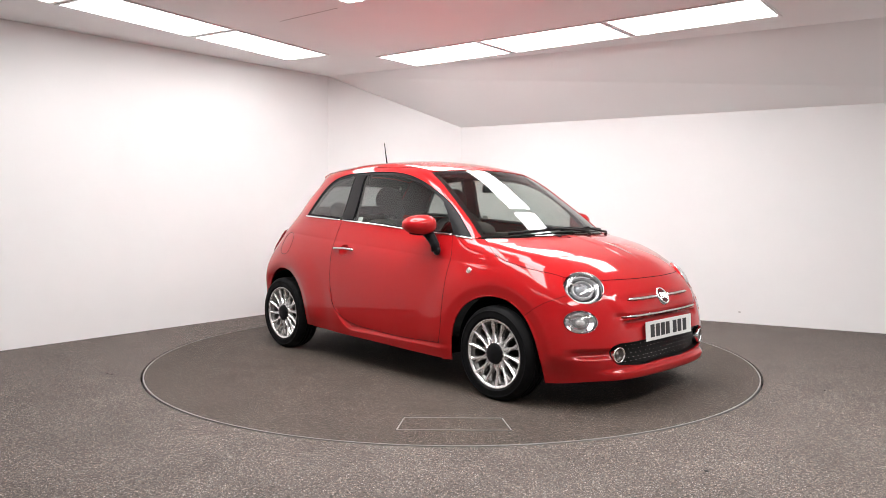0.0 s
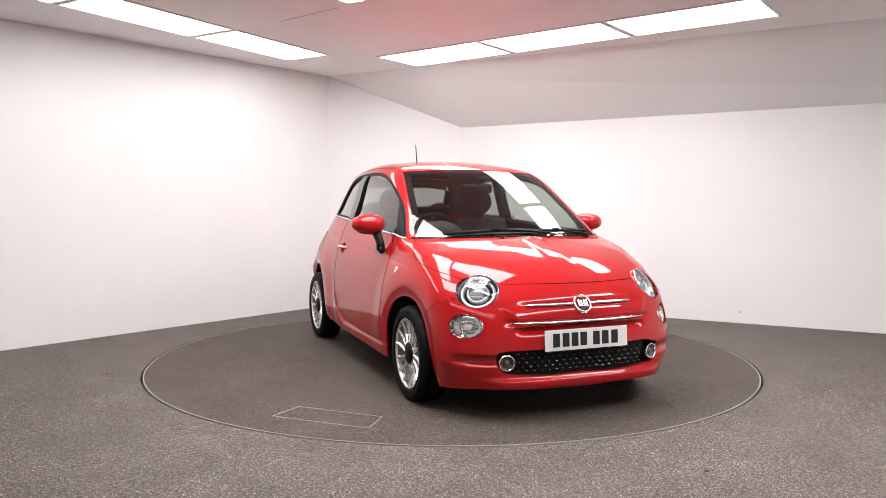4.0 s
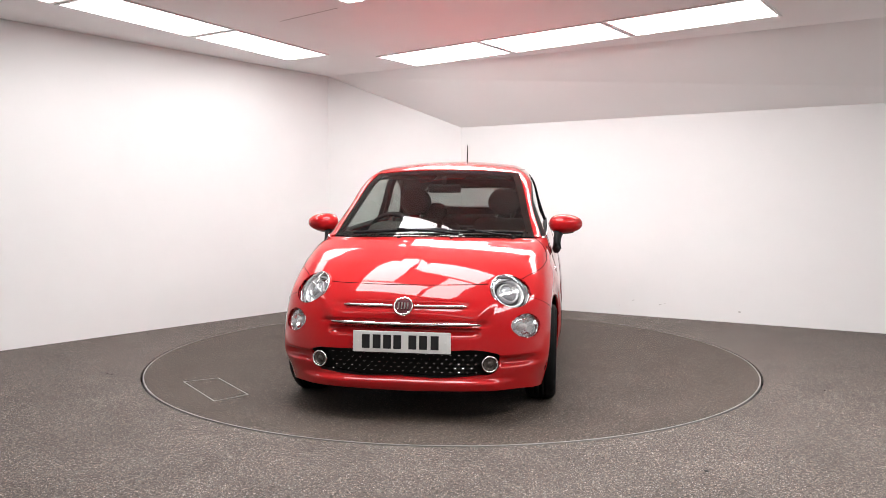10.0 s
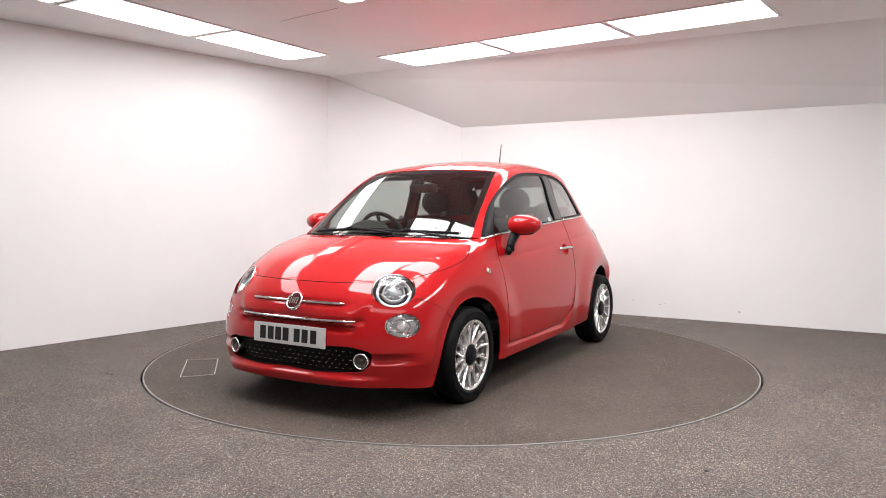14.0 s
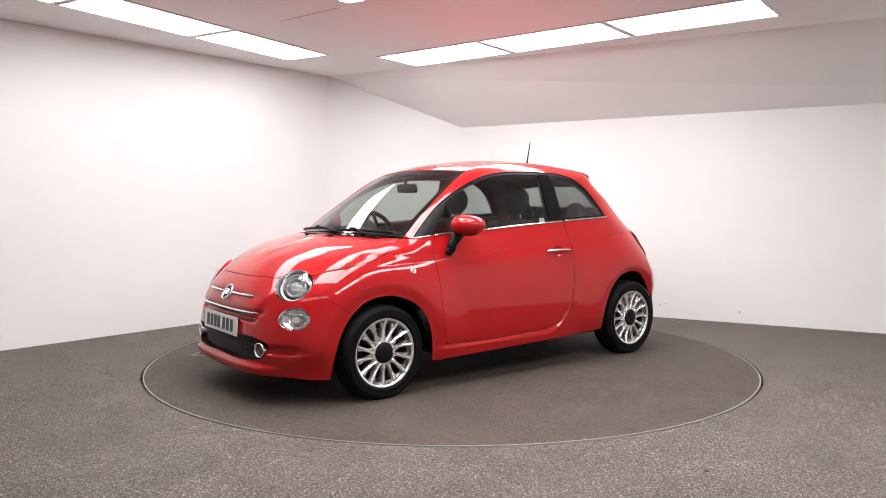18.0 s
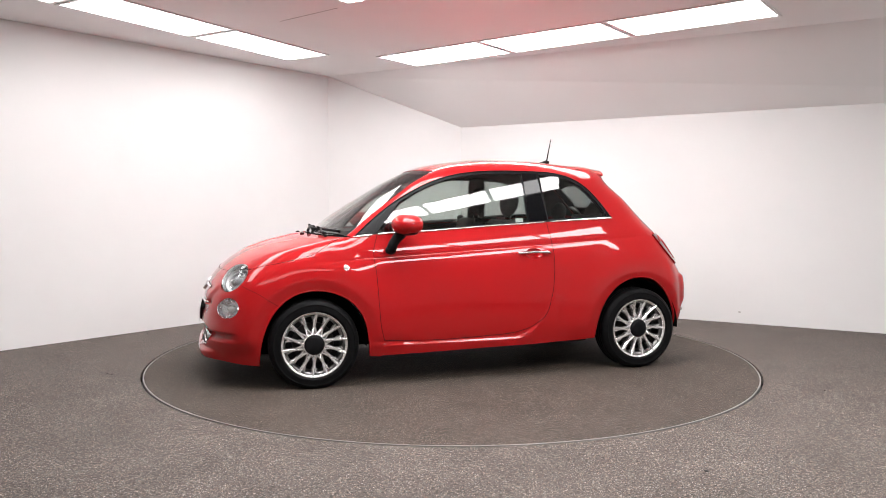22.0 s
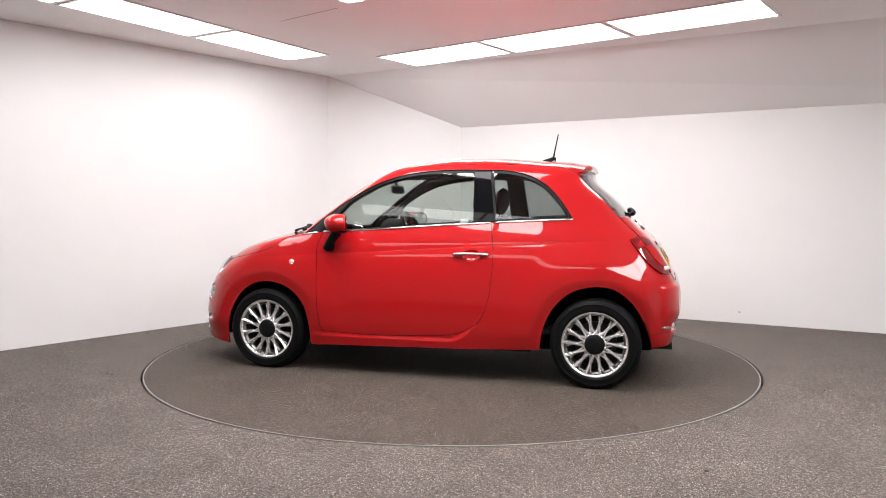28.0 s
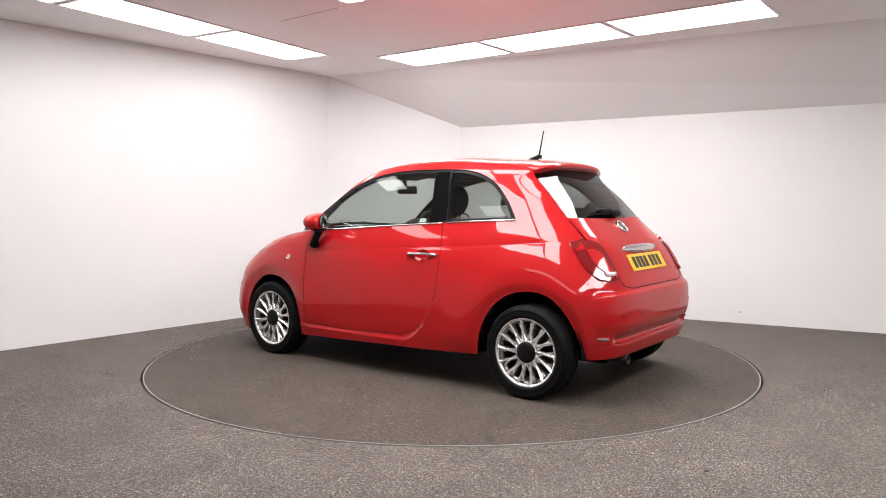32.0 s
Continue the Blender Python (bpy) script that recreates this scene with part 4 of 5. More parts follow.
# ---- wing mirrors ----
def squash(bm, r, m, flatten=None, seg=28):
    """A ball pulled to half-axes r; flatten(v) reshapes it in its own space."""
    res = bmesh.ops.create_uvsphere(bm, u_segments=seg, v_segments=seg // 2 + 2, radius=1.0)
    for v in res["verts"]:
        c = v.co.copy()
        c = Vector((c.x * r[0], c.y * r[1], c.z * r[2]))
        if flatten:
            c = flatten(c)
        v.co = m @ c
    return bm


side_of = 1


def mirror_shape(c):
    """Rounded in front, cut off flat at the back, slimmer outwards."""
    q = ((abs(c.y) / .112) ** 2.3 + (abs(c.z) / .064) ** 2.3 + (abs(c.x) / .100) ** 2.3 + 1e-9) ** (-1 / 2.3)
    c = c * min(q, 1.35)
    if c.x < -.035:
        c.x = -.035 + (c.x + .035) * .12
    c.z *= 1 - .12 * c.y / .106 * side_of
    return c


for s in (1, -1):
    side_of = s
    root = new("wing_mirror")
    root.parent = car
    root.matrix_basis = pose(.558, s * .852, 1.035, 0, 0, 26 * s)
    bm = bmesh.new()
    squash(bm, (.100, .112, .064), Matrix(), mirror_shape)
    part("housing", bm, PAINT, root, "coral red mirror shell", smooth=True)
    bm = bmesh.new()
    squash(bm, (.006, .090, .057), pose(-.0405, 0, 0, 0, 0, 2 * s))
    part("mirror_surround", bm, BLACK, root, "black rim round the mirror glass", smooth=True)
    bm = bmesh.new()
    squash(bm, (.003, .080, .049), pose(-.0465, 0, 0, 0, 0, 2 * s))
    part("mirror_glass", bm, material("mirror_silver", (0.85, 0.86, 0.87), 0.02, 1.0), root, "silver mirror glass", smooth=True)
    bm = bmesh.new()
    squash(bm, (.052, .078, .018), pose(-.006, -s * .010, -.052))
    tube(bm, [(.010, -s * .055, -.052), (.035, -s * .075, -.09), (.055, -s * .088, -.125), (.066, -s * .095, -.165)], [.030, .026, .025, .030], 14, 1.25)
    squash(bm, (.042, .022, .030), pose(.066, -s * .098, -.165))
    part("mirror_arm", bm, BLACK, root, "black plastic mirror foot", smooth=True)

# ---- door handles, indicators, filler flap ----
for s, d in ((1, doors[0]), (-1, doors[1])):
    sg = np.array([1, s, 1])
    panel("handle_recess", "side", HANDLE_BOWL, PAINT, d, "red recess behind the handle", step=0.008, flange=0.0, right=s < 0,
          shape=lambda p: -.026 * np.clip(1 - ((p[:, 0] + .345) / .062) ** 2 - ((p[:, 2] - .828) / .040) ** 2, 0, 1) ** .6)
    c = on("side", [(-.222, .832), (-.345, .835), (-.464, .834)], .015)
    c = c + slope(c) * np.interp(c[:, 0], [-.464, -.44, -.345, -.25, -.222], [.004, .016, .021, .016, .004])[:, None]
    bm = bmesh.new()
    tube(bm, c * sg, [.009] + [.0125] * (len(c) - 2) + [.009], 12, .8)
    part("door_handle", bm, CHROME, d, "chrome bar handle", smooth=True)
    p = lay("side", np.array([[.946, .762]]))[0]
    n = slope(np.array([p]))[0]
    m = Matrix.Translation(p * sg) @ Vector(n * sg).to_track_quat("Z", "Y").to_matrix().to_4x4()
    bm = bmesh.new()
    lathe(bm, [(.019, -.002), (.019, .003), (.0165, .004), (.014, .002)], 24, m)
    part("indicator_ring", bm, CHROME, car, smooth=True)
    bm = bmesh.new()
    lathe(bm, [(.015, .002), (.011, .005), (.0, .007)], 24, m)
    part("side_indicator", bm, material("clear_repeater", (0.42, 0.36, 0.30), 0.15, Coat_Weight=1.0), car, "clear round side repeater", smooth=True)
flap = oval("side", (-1.16, .845), .082, .085, 40, 2.6) * np.array([1, -1, 1])
bm = bmesh.new()
tube(bm, flap, .0022, 5, closed=True)
part("filler_flap_gap", bm, UNDER, car)

# ---- front lamps ----
def lamp_frame(c, n, s):
    """The pose of a lamp: z out of its face, x level along the body."""
    z = Vector((n.x, n.y * s, n.z)).normalized()
    x = Vector((0, 0, 1)).cross(z).normalized()
    y = z.cross(x)
    m = Matrix((x, y, z)).transposed().to_4x4()
    m.translation = Vector((c.x, c.y * s, c.z))
    return m


def stretch(a, b):
    return Matrix.Diagonal((a, b, 1, 1))


for s in (1, -1):
    root = new("headlamp")
    root.parent = car
    tagged(root, "round clear headlamp with a chrome bezel")
    m = lamp_frame(HEAD_C, HEAD_AX, s) @ stretch(1.15, 1.03)
    bm = bmesh.new()
    lathe(bm, [(.1045, -.03), (.1045, .005), (.1032, .009), (.1010, .009), (.0995, .005), (.099, -.01)], 56, m)
    part("bezel", bm, CHROME, root, "chrome bezel", smooth=True)
    bm = bmesh.new()
    lathe(bm, [(.1095, -.04), (.1090, -.012), (.1080, .001), (.1065, .003)], 56, m)
    part("lamp_pod", bm, PAINT, root, "body-coloured lamp surround", smooth=True)
    bm = bmesh.new()
    lathe(bm, [(.1066, -.01), (.1066, .0035), (.1045, .0035)], 56, m)
    part("gasket", bm, UNDER, root, smooth=True)
    bm = bmesh.new()
    lathe(bm, [(.1000, .008), (.085, .020), (.058, .030), (.028, .035), (.0, .036)], 56, m)
    part("lens", bm, LENS, root, "clear domed lens", smooth=True).visible_shadow = False
    bm = bmesh.new()
    lathe(bm, [(.096, .010), (.092, -.02), (.080, -.05), (.05, -.065), (.0, -.070)], 48, m)
    part("reflector_bowl", bm, LAMP_DEEP, root, "dark grey inner bowl", smooth=True)
    bm = bmesh.new()
    lathe(bm, [(.086, -.020), (.084, -.008), (.076, -.007), (.073, -.018), (.070, -.03)], 48, m)
    part("light_ring", bm, material("ring_white", (0.66, 0.665, 0.67), 0.2, 0.3, Coat_Weight=0.6), root, "pale ring light", smooth=True)
    bm = bmesh.new()
    lathe(bm, [(.056, -.03), (.054, -.006), (.048, -.004), (.044, -.022)], 40, m)
    part("projector_ring", bm, LAMP_GREY, root, "silver projector ring", smooth=True)
    bm = bmesh.new()
    lathe(bm, [(.044, -.022), (.036, -.008), (.02, .001), (.0, .004)], 40, m)
    part("projector", bm, material("projector_glass", (0.25, 0.26, 0.27), 0.03, Coat_Weight=1.0), root, "glass projector lens", smooth=True)
    bm = bmesh.new()
    box(bm, (.125, .013, .010), m @ pose(0, .012, -.004, 0, 0, 24 * s), .004)
    part("lamp_divider", bm, REFLECTOR, root)

    root = new("lower_lamp")
    root.parent = car
    tagged(root, "oval clear lower lamp with a chrome edge")
    m = lamp_frame(LOW_C, LOW_AX, s) @ stretch(1.48, 1.0)
    bm = bmesh.new()
    lathe(bm, [(.0665, -.03), (.0665, .003), (.0652, .007), (.0635, .006), (.062, -.005)], 48, m)
    part("bezel", bm, CHROME, root, "chrome edge", smooth=True)
    bm = bmesh.new()
    lathe(bm, [(.0675, -.03), (.0685, .000), (.0665, .002)], 48, m)
    part("gasket", bm, UNDER, root, smooth=True)
    bm = bmesh.new()
    lathe(bm, [(.0635, .006), (.052, .014), (.03, .021), (.0, .024)], 48, m)
    part("lens", bm, LENS, root, "clear lens", smooth=True).visible_shadow = False
    bm = bmesh.new()
    lathe(bm, [(.061, .002), (.055, -.02), (.038, -.032), (.030, -.024), (.022, -.030), (.0, -.034)], 14, m)
    part("reflector_bowl", bm, REFLECTOR, root, "silver faceted reflector bowl")
    bm = bmesh.new()
    squash(bm, (.020, .020, .022), m @ pose(0, 0, -.018), None, 18)
    part("bulb", bm, material("bulb_glass", (0.6, 0.6, 0.58), 0.08, 0.3, Coat_Weight=1.0), root, smooth=True)

# ---- grille, chrome bars, badge, plates ----
intake_loop = join(INTAKE)
back_panel = panel("lower_grille", "front", inset(intake_loop, "front", -.004), GRILLE, car, "black lower grille", lift=-0.045, flange=0.0, step=0.03)
wall_a = intake_loop - slope(intake_loop) * .004
wall_b = intake_loop - slope(intake_loop) * .048
n = len(intake_loop)
mesh_ob("grille_frame", np.concatenate([wall_a, wall_b]), [[i, (i + 1) % n, n + (i + 1) % n, n + i] for i in range(n)], GRILLE, car)
fl = flat("front", intake_loop)
grid = np.array([(.040 * c + (.020 if r % 2 else 0), .268 + .0245 * r) for r in range(5) for c in range(-11, 12)])
grid = grid[inside_loop(fl, grid) & (away(fl, grid) > .012)]
seat_at, way = lay("front", grid, -.032), slope(lay("front", grid))
bm = bmesh.new()
box(bm, (.012, .0105, .0026), Matrix(), .0008, 1)
tip = part("grille_tip", bm, ALLOY, car, "small silver grille tip")
first_tip = True
for q, w in zip(seat_at, way):
    if abs(q[1]) > .405:
        continue
    ob = tip if first_tip else new("grille_tip", tip.data)
    first_tip = False
    ob.parent = car
    ob.matrix_basis = Matrix.Translation(q) @ pose(0, 0, 0, 0, 0, math.degrees(math.atan2(w[1], w[0])))
for s in (1, -1):
    p = lay("front", flat("front", [(1.80, s * .465, .320)]), -.012)[0]
    m = Matrix.Translation(p) @ Vector((1, .22 * s, 0)).to_track_quat("Z", "Y").to_matrix().to_4x4()
    root = new("fog_lamp")
    root.parent = car
    bm = bmesh.new()
    lathe(bm, [(.045, -.03), (.045, .008), (.0425, .013), (.0385, .012), (.036, .004), (.035, -.02)], 36, m)
    part("bezel", bm, CHROME, root, "chrome ring", smooth=True)
    bm = bmesh.new()
    lathe(bm, [(.036, .004), (.030, -.008), (.020, -.012), (.017, -.002), (.010, .004), (.0, .006)], 32, m)
    part("lens", bm, material("fog_glass", (0.11, 0.095, 0.085), 0.08, 0.3, Coat_Weight=1.0), root, "clear fog lamp lens", smooth=True)


def chrome_bar(y0, y1, z, rise=0.0, r=.0095, out=.002, shade_z=0.0, name="chrome_bar"):
    ys = np.linspace(y0, y1, 24)
    p = lay("front", np.stack([np.arctan2(ys, .80) * .8, np.full(24, z) + rise * ys * ys], 1))
    p = p + slope(p) * .004
    f = np.linspace(0, 1, 24)
    rad = [float(r * min(1, .35 + 6 * min(a, 1 - a)) if y0 * y1 < 0 else r * min(1, .35 + 6 * ((1 - a) if abs(y1) > abs(y0) else a))) for a in f]
    bm = bmesh.new()
    tube(bm, p + slope(p) * out, rad, 12, .95)
    part(name, bm, CHROME, car, "slim chrome bar", smooth=True)
    # black tube: dark outline of a bar, and the lower bar's shadow beneath
    bm = bmesh.new()
    tube(bm, p - slope(p) * .005 + np.array([0, 0, shade_z]), [q * 1.25 for q in rad], 10)
    part(name + "_seat", bm, UNDER, car, smooth=True)


chrome_bar(.062, .352, .617, 0.0, .0085)
chrome_bar(-.062, -.352, .617, 0.0, .0085)
chrome_bar(-.425, .425, .523, .030, .0082, .004, -.006)

BADGE_RED = material("badge_red", (0.055, 0.004, 0.008), 0.5, Specular_IOR_Level=0.2)


def badge(name, c, nrm, r):
    m = Matrix.Translation(c) @ Vector(nrm).to_track_quat("Z", "Y").to_matrix().to_4x4()
    root = new(name)
    root.parent = car
    bm = bmesh.new()
    lathe(bm, [(r * 1.08, -.012), (r * 1.08, .003), (r * 1.02, .009), (r * .93, .009), (r * .88, .004)], 40, m)
    part("badge_ring", bm, CHROME, root, "chrome ring", smooth=True)
    bm = bmesh.new()
    lathe(bm, [(r * .90, .004), (r * .4, .006), (0, .0065)], 40, m)
    part("badge_face", bm, BADGE_RED, root, "dark red face", smooth=True)
    bm = bmesh.new()
    for k in range(4):
        box(bm, (r * .16, r * .78, .004), m @ pose(r * (-.48 + .32 * k), 0, .008), .001, 1)
    part("badge_bars", bm, CHROME, root, "plain silver bars", smooth=False)


pb = lay("front", np.array([[0.0, .612]]))[0]
badge("front_badge", pb + slope(pb[None])[0] * .008, slope(pb[None])[0], .051)

PLATE_W = material("plate_white", (0.74, 0.74, 0.72), 0.35)
PLATE_Y = material("plate_yellow", (0.78, 0.46, 0.03), 0.35)
INK = material("plate_black", (0.010, 0.010, 0.011), 0.4)


def number_plate(m, face, back_label):
    """A UK-size plate; its characters stand as plain black bars."""
    root = new("number_plate")
    root.parent = car
    bm = bmesh.new()
    box(bm, (.532, .113, .004), m, .003, 1)
    part("plate", bm, face, root, back_label)
    first_bar = None
    for x in (-.199, -.139, -.082, -.026, .056, .114, .176):
        if first_bar is None:
            bm = bmesh.new()
            box(bm, (.043, .074, .0016), Matrix())
            first_bar = part("plate_bar", bm, INK, root, "plain black bar")
            bar = first_bar
        else:
            bar = new("plate_bar", first_bar.data)
            bar.parent = root
        bar.matrix_basis = m @ pose(x + .004, 0, .0026)
    bm = bmesh.new()
    for x in (-.238, .238):
        bmesh.ops.create_cone(bm, cap_ends=True, segments=12, radius1=.006, radius2=.004, depth=.004, matrix=m @ pose(x, 0, .003))
    part("plate_screws", bm, face, root)["kind"] = "stuff"


number_plate(Matrix.Translation((1.852, 0, .432)) @ Vector((1, 0, .06)).to_track_quat("Z", "Y").to_matrix().to_4x4(), PLATE_W, "white front number plate")
bm = bmesh.new()
box(bm, (.035, .46, .085), pose(1.833, 0, .43), .008)
part("plate_holder", bm, UNDER, car)

# ---- tail end ----
LAMP_RED = material("lamp_red", (0.17, 0.004, 0.006), 0.06, Coat_Weight=1.0, Coat_Roughness=0.01)
LAMP_BRIGHT = material("lamp_bright_red", (0.55, 0.02, 0.02), 0.12, Coat_Weight=1.0)
tail_loop = join(LAMP_OUT, LAMP_IN, LAMP_LOW)


tail_lamps = both("tail_lamp", "rear", tail_loop, LAMP_RED, car, "red ring-shaped tail lamp", lift=0.012, flange=0.03, step=0.02)
for t, s in zip(tail_lamps, (1, -1)):
    core = lay("rear", flat("rear", inset(tail_loop, "rear", .044)) + np.array([-.016, -.010]))
    panel("lamp_core", "rear", core, PAINT, t, "body-coloured lamp centre", lift=0.017, flange=0.006, step=0.02, right=s < 0)
    sg = np.array([1, s, 1])
    rev = on("rear", flat("rear", [(-1.585, .512, .752), (-1.572, .545, .750), (-1.556, .580, .752)]), .01)
    rev = rev + slope(rev) * .016
    bm = bmesh.new()
    tube(bm, rev * sg, .0075, 10, 1.9)
    part("reverse_lamp", bm, material("reverse_white", (0.75, 0.73, 0.72), 0.12, 0.2, Coat_Weight=1.0), t, "clear reversing lamp", smooth=True)

# chrome brow, plate, badge on the tailgate
bm = bmesh.new()
rows = []
for y in np.linspace(-.262, .262, 25):
    f = 1 - (abs(y) / .262) ** 4
    p = lay("back", np.array([[y, .888]]))[0]
    x = p[0]
    rows.append([bm.verts.new((x + dx * f - .001, y, .888 + dz * (.35 + .65 * f))) for dx, dz in ((.01, .026), (-.012, .024), (-.026, .004), (-.028, -.018), (-.016, -.024), (.02, -.018))])
for a, b in zip(rows, rows[1:]):
    for i in range(5):
        bm.faces.new((a[i], a[i + 1], b[i + 1], b[i]))
part("tailgate_handle", bm, CHROME, car, "chrome tailgate grip", smooth=True)
pr = lay("back", np.array([[0.0, .805]]))[0]
nr = slope(pr[None])[0]
m = Matrix.Translation(pr + nr * .004) @ Matrix(((0, nr[2], nr[0]), (-1, 0, 0), (0, -nr[0], nr[2]))).to_4x4()
number_plate(m, PLATE_Y, "yellow rear number plate")
pb = lay("back", np.array([[0.0, 1.020]]))[0]
badge("rear_badge", pb + slope(pb[None])[0] * .004, slope(pb[None])[0], .046)

# rear wiper
pw = lay("back", np.array([[-.02, 1.094]]), .022)[0]
bm = bmesh.new()
squash(bm, (.026, .080, .026), Matrix.Translation(pw))
arm = lay("back", np.array([[-.02, 1.098], [.06, 1.108], [.16, 1.112], [.24, 1.106]]), .024)
tube(bm, arm, [.024, .022, .016, .009], 10)
part("rear_wiper_arm", bm, BLACK, car, "black rear wiper", smooth=True)
blade = lay("back", np.stack([np.linspace(.00, .31, 14), np.linspace(1.100, 1.100, 14)], 1), .010)
bm = bmesh.new()
tube(bm, blade, .007, 6)
part("rear_wiper_blade", bm, BLACK, car, smooth=True)

# rear bumper: reflectors, sensors, dark line drawn for the lower lip's shading
for s in (1, -1):
    c = lay("rear", flat("rear", [(-1.555, .672, .392), (-1.60, .615, .388)]), .003)
    bm = bmesh.new()
    tube(bm, [c[0] * [1, s, 1], (c[0] + c[1]) / 2 * [1, s, 1], c[1] * [1, s, 1]], [.005, .0105, .009], 10)
    part("bumper_lamp", bm, material("bumper_lamp_clear", (0.30, 0.20, 0.20), 0.2, 0.2, Coat_Weight=0.6), car, "small clear bumper lamp", smooth=True)
    for y in (.28, .52):
        p = lay("rear", flat("rear", [(-1.63, y, .52)]))[0]
        m = Matrix.Translation(p * [1, s, 1]) @ Vector(slope(p[None])[0] * [1, s, 1]).to_track_quat("Z", "Y").to_matrix().to_4x4()
        bm = bmesh.new()
        lathe(bm, [(.011, .0), (.010, .002), (.0, .002)], 20, m)
        part("parking_sensor", bm, PAINT, car, smooth=True)
        bm = bmesh.new()
        lathe(bm, [(.0125, .0), (.0125, .001), (.011, .001)], 20, m)
        part("sensor_gap", bm, UNDER, car)
lipline = on("rear", flat("rear", [(-1.50, .71, .352), (-1.58, .65, .358), (-1.64, .47, .352), (-1.652, 0, .348), (-1.64, -.47, .352), (-1.58, -.65, .358), (-1.50, -.71, .352)]))
# no joint here: the thin dark tube draws the crease's shading
seam("bumper_lip_shade", lipline, UNDER, car, .0012)

# ---- aerial, wipers, jets ----
ab = lay("top", np.array([[-.752, 0]]))[0]
bm = bmesh.new()
tube(bm, [ab + [.085, 0, -.004], ab + [.05, 0, .003], ab + [.01, 0, .012], ab + [-.018, 0, .022], ab + [-.034, 0, .020], ab + [-.040, 0, .004]], [.004, .011, .015, .016, .014, .006], 12, 1.0)
part("aerial_foot", bm, BLACK, car, "black aerial foot", smooth=True)
bm = bmesh.new()
tube(bm, [ab + [-.018, 0, .015], ab + [-.035, 0, .10], ab + [-.055, 0, .20]], [.0065, .0048, .0035], 8)
part("aerial_rod", bm, BLACK, car, "thin black aerial rod", smooth=True)


def wiper(pts, arm_pts, pivot):
    c = lay("top", smooth_path(pts, .04), .016)
    bm = bmesh.new()
    tube(bm, c, .0065, 8, 1.4)
    part("wiper_blade", bm, BLACK, car, "black windscreen wiper blade", smooth=True)
    a = lay("top", smooth_path(arm_pts, .05), .020)
    bm = bmesh.new()
    tube(bm, a, list(np.linspace(.011, .006, len(a))), 8, .8)
    q = lay("top", np.array([pivot]), .012)[0]
    squash(bm, (.013, .013, .009), Matrix.Translation(q - np.array([0, 0, .006])), None, 16)
    mid = len(c) // 2
    box(bm, (.020, .055, .014), Matrix.Translation(c[mid]) @ pose(0, 0, .010, 0, -25, 0), .005)
    part("wiper_arm", bm, BLACK, car, "black wiper arm", smooth=True)


wiper([(1.005, -.50), (1.050, -.30), (1.068, -.10), (1.060, .12)], [(1.118, .20), (1.085, .02), (1.058, -.19)], (1.120, .21))
wiper([(1.078, -.06), (1.070, .18), (1.010, .42), (.950, .585)], [(1.045, .52), (1.05, .40), (1.035, .30)], (1.040, .53))
for y in (-.17, .16):
    p = lay("top", np.array([[1.160, y]]))[0]
    bm = bmesh.new()
    squash(bm, (.016, .011, .009), Matrix.Translation(p + [0, 0, .003]), None, 12)
    part("washer_jet", bm, BLACK, car, smooth=True)

# ---- cabin ----
SEAT = material("seat_cloth", (0.020, 0.018, 0.018), 0.85)
add_noise(SEAT, 90.0, (0.014, 0.013, 0.013), (0.032, 0.028, 0.027), 4.0)
add_bump(SEAT, 350.0, 0.3, 0.001)
STEEL = material("seat_posts", (0.5, 0.5, 0.5), 0.25, 1.0)


def seat(x, y, z, height, wide, head, name, posts=True):
    root = new(name)
    root.parent = car
    bm = bmesh.new()
    box(bm, (.50, wide, .15), pose(x + .20, y, z + .06, 0, -6, 0), .06, 4)
    part("cushion", bm, SEAT, root, "dark cloth cushion", smooth=True)
    bm = bmesh.new()
    box(bm, (.14, wide, height), pose(x - .10, y, z + .08 + height / 2, 0, -14, 0), .065, 4)
    part("backrest", bm, SEAT, root, "dark cloth backrest", smooth=True)
    hx, hz = x - .10 - .245 * (height / 2 + .14), z + .08 + height + head * .98
    bm = bmesh.new()
    squash(bm, (.055, head, head * .86), pose(hx, y, hz, 0, -8, 0), None, 24)
    part("headrest", bm, SEAT, root, "round dark headrest", smooth=True)
    if posts:
        bm = bmesh.new()
        for d in (-.055, .055):
            tube(bm, [(hx + .02, y + d, hz - head * 1.25), (hx, y + d, hz - head * .5)], .006, 8)
        part("headrest_posts", bm, STEEL, root, "steel headrest posts", smooth=True)


for y in (.36, -.36):
    seat(-.12, y, .46, .52, .48, .128, "front_seat")
    seat(-.84, y * .86, .50, .42, .46, .098, "rear_seat")
bm = bmesh.new()
rows = []
for y in np.linspace(-.70, .70, 23):
    b = 1 - .10 * (y / .7) ** 2
    rows.append([bm.verts.new((px * b, y, pz)) for px, pz in ((1.04, .935), (.84, .965), (.62, .972), (.55, .950), (.53, .88), (.56, .74), (.62, .60))])
for a, b in zip(rows, rows[1:]):
    for i in range(6):
        bm.faces.new((a[i], a[i + 1], b[i + 1], b[i]))
part("dashboard", bm, LINING, car, "dark dashboard top", smooth=True)
bm = bmesh.new()
box(bm, (.03, 1.16, .10), pose(.525, 0, .83, 0, -8, 0), .012)
part("dash_fascia", bm, PAINT, car, "coral red dashboard fascia", smooth=True)
bm = bmesh.new()
squash(bm, (.10, .16, .075), pose(.60, -.36, .975))
part("instrument_cowl", bm, LINING, car, smooth=True)
m = pose(.42, -.36, .93, 0, -64, 0)
bm = bmesh.new()
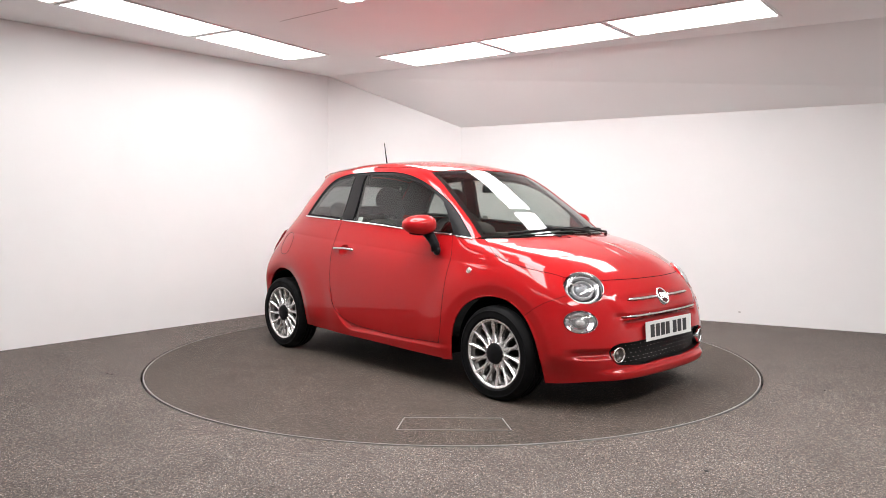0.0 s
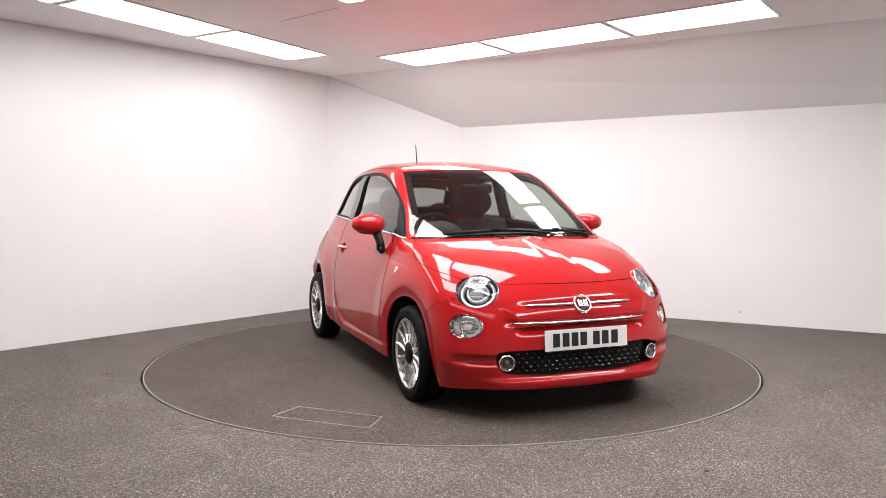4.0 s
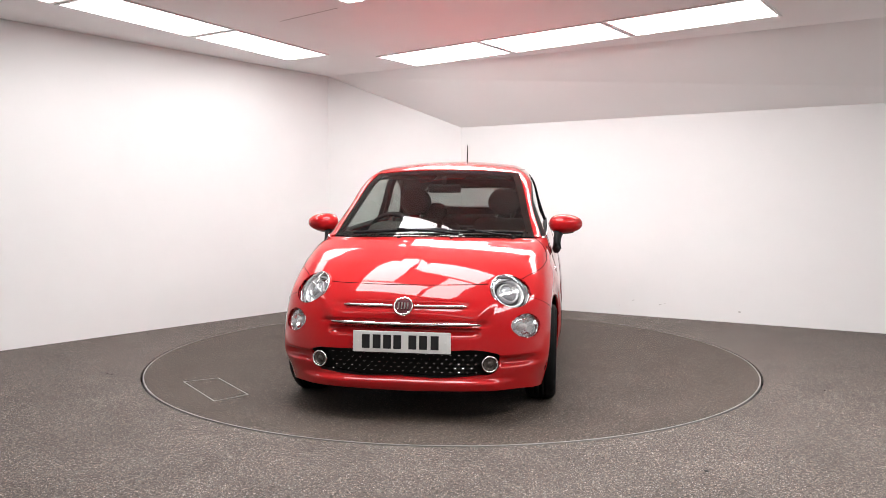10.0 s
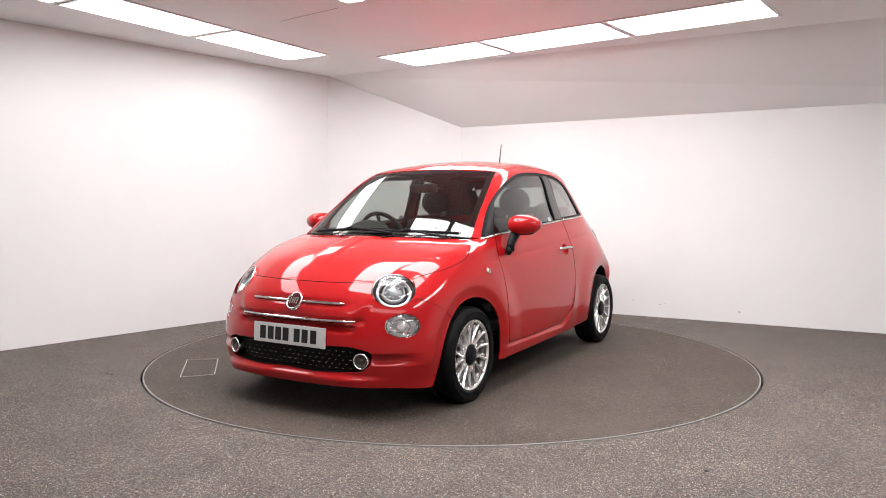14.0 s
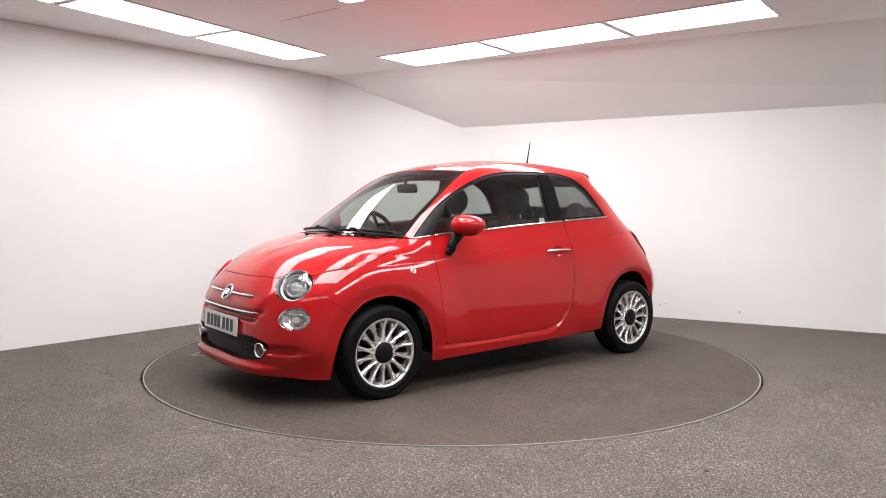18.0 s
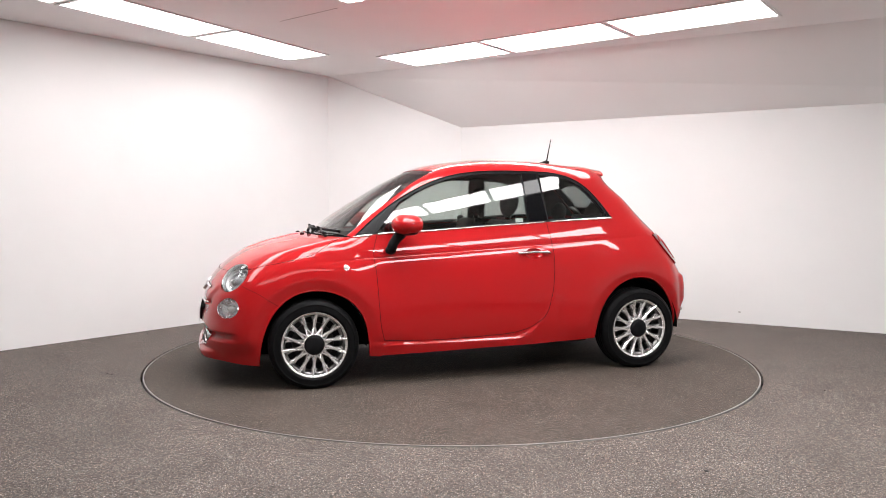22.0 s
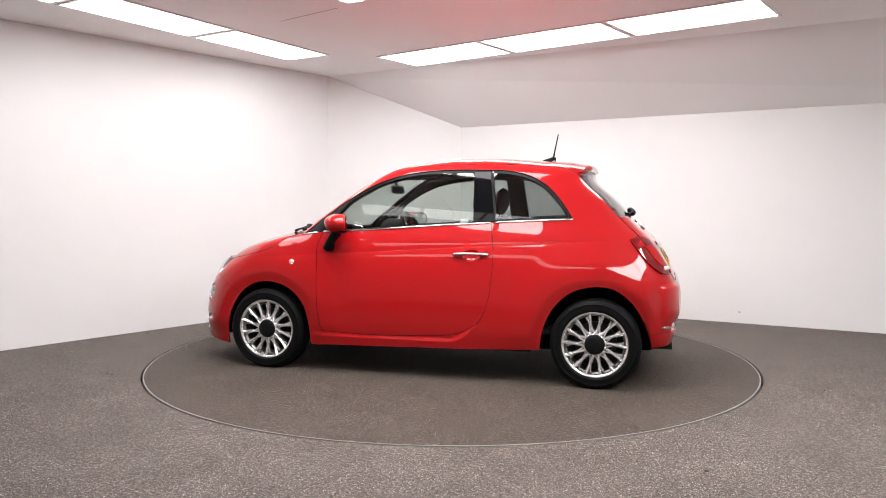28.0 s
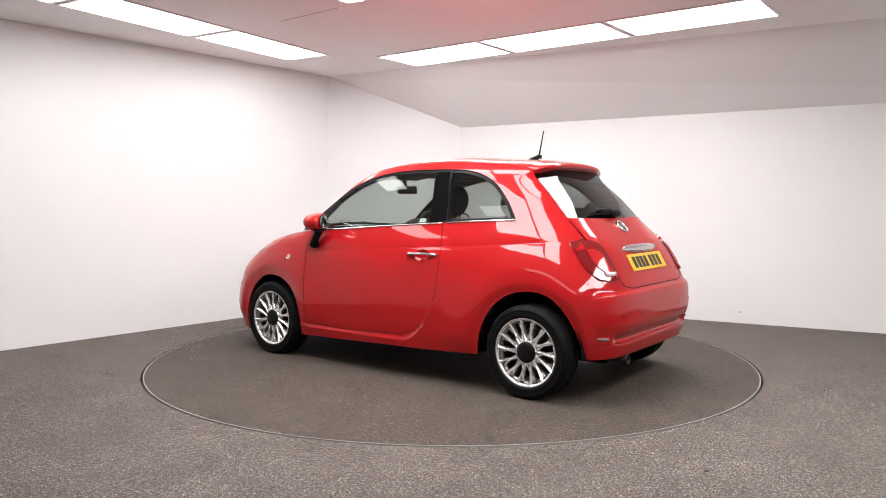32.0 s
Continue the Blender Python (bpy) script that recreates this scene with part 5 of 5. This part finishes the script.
tube(bm, [m @ Vector((.185 * math.cos(a), .185 * math.sin(a), 0)) for a in np.linspace(0, 2 * math.pi, 40, endpoint=False)], .016, 10, closed=True)
for a in (0, math.pi, -math.pi / 2):
    tube(bm, [m @ Vector((.05 * math.sin(a + math.pi / 2), .05 * math.cos(a + math.pi / 2), -.01)), m @ Vector((.18 * math.sin(a + math.pi / 2), .18 * math.cos(a + math.pi / 2), 0))], .014, 8)
squash(bm, (.075, .08, .03), m @ pose(0, 0, -.01), None, 18)
part("steering_wheel", bm, BLACK, car, "black steering wheel", smooth=True)
bm = bmesh.new()
box(bm, (.035, .235, .066), pose(.435, 0, 1.278, 0, 10, 0), .018, 3)
tube(bm, [(.435, 0, 1.285), (.455, 0, 1.335), (.462, 0, 1.356)], [.011, .013, .022], 10)
part("rear_view_mirror", bm, BLACK, car, "black rear-view mirror", smooth=True)
bm = bmesh.new()
box(bm, (.40, 1.08, .02), pose(-1.16, 0, .955), .008)
part("parcel_shelf", bm, LINING, car, "dark parcel shelf")
for y in (.36, -.36):
    bm = bmesh.new()
    box(bm, (.15, .34, .012), pose(.17, y * .78, 1.362, 0, 10, 0), .005)
    part("sun_visor", bm, HEADLINER, car)
bm = bmesh.new()
box(bm, (1.9, 1.40, .03), pose(-.2, 0, .33), .01)
part("cabin_floor", bm, LINING, car)
PAPER = material("sticker_white", (0.7, 0.72, 0.72), 0.6)
both("window_sticker", "side", oval("side", (-.272, 1.058), .028, .017, 24, 8.0), PAPER, car, "small white window sticker", lift=-0.018, flange=0.0, step=0.01)

# ---- small marks in the studio ----
rng = random.Random(7)


def scuff(k, z, w, h):
    d = (RIGHT_END - CORNER_B).normalized()
    n = Vector((d.y, -d.x, 0))
    p = CORNER_B + d * k + Vector((0, 0, z)) + n * .0015
    bm = bmesh.new()
    box(bm, (w, .001, h), Matrix.Translation(p) @ pose(0, 0, 0, 0, rng.uniform(-20, 20), math.degrees(math.atan2(d.y, d.x))))
    tagged(part("wall_scuff", bm, SCUFF, None), "faint grey scuff mark on the white wall", "scuff mark", "wall scuffs", "stuff")


for k, z, w, h in ((2.33, .135, .030, .004), (2.38, .150, .018, .005), (3.10, .11, .022, .012), (2.05, .16, .02, .004), (1.9, .10, .012, .004)):
    scuff(k, z, w, h)


def crumb(x, y, r):
    bm = bmesh.new()
    bmesh.ops.create_icosphere(bm, subdivisions=1, radius=r)
    for v in bm.verts:
        v.co = Vector((v.co.x * rng.uniform(.7, 1.4), v.co.y * rng.uniform(.7, 1.4), v.co.z * .5 + r * .4))
    ob = part("debris", bm, DEBRIS, None)
    ob.matrix_basis = pose(x, y, 0, 0, 0, rng.uniform(0, 180))
    tagged(ob, "tiny dark crumb of dirt lying on the floor", "debris", "crumbs on the floor")


for x, y, r in ((-2.35, -.72, .008), (-2.31, -.74, .006), (1.12, -2.55, .008), (-2.62, .55, .008), (-2.72, .88, .007), (-2.95, .62, .006), (2.35, -1.1, .006)):
    crumb(x, y, r)


# ---- what moves: the disc turns, and the car rides on it ----
START, RATE = -45.147, -5.3638
CAR_X, CAR_Y = -0.0106, 0.0192


def turn_at(t):
    return START + RATE * t


def motions():
    times = [2.0 * i for i in range(17)]
    walk(turntable, [(t, pose(0, 0, 0, 0, 0, turn_at(t))) for t in times])
    rows = []
    for t in times:
        a = radians(turn_at(t))
        x, y = math.cos(a) * CAR_X - math.sin(a) * CAR_Y, math.sin(a) * CAR_X + math.cos(a) * CAR_Y
        rows.append((t, pose(x, y, 0, 0, 0, turn_at(t))))
    walk(car, rows)


motions()
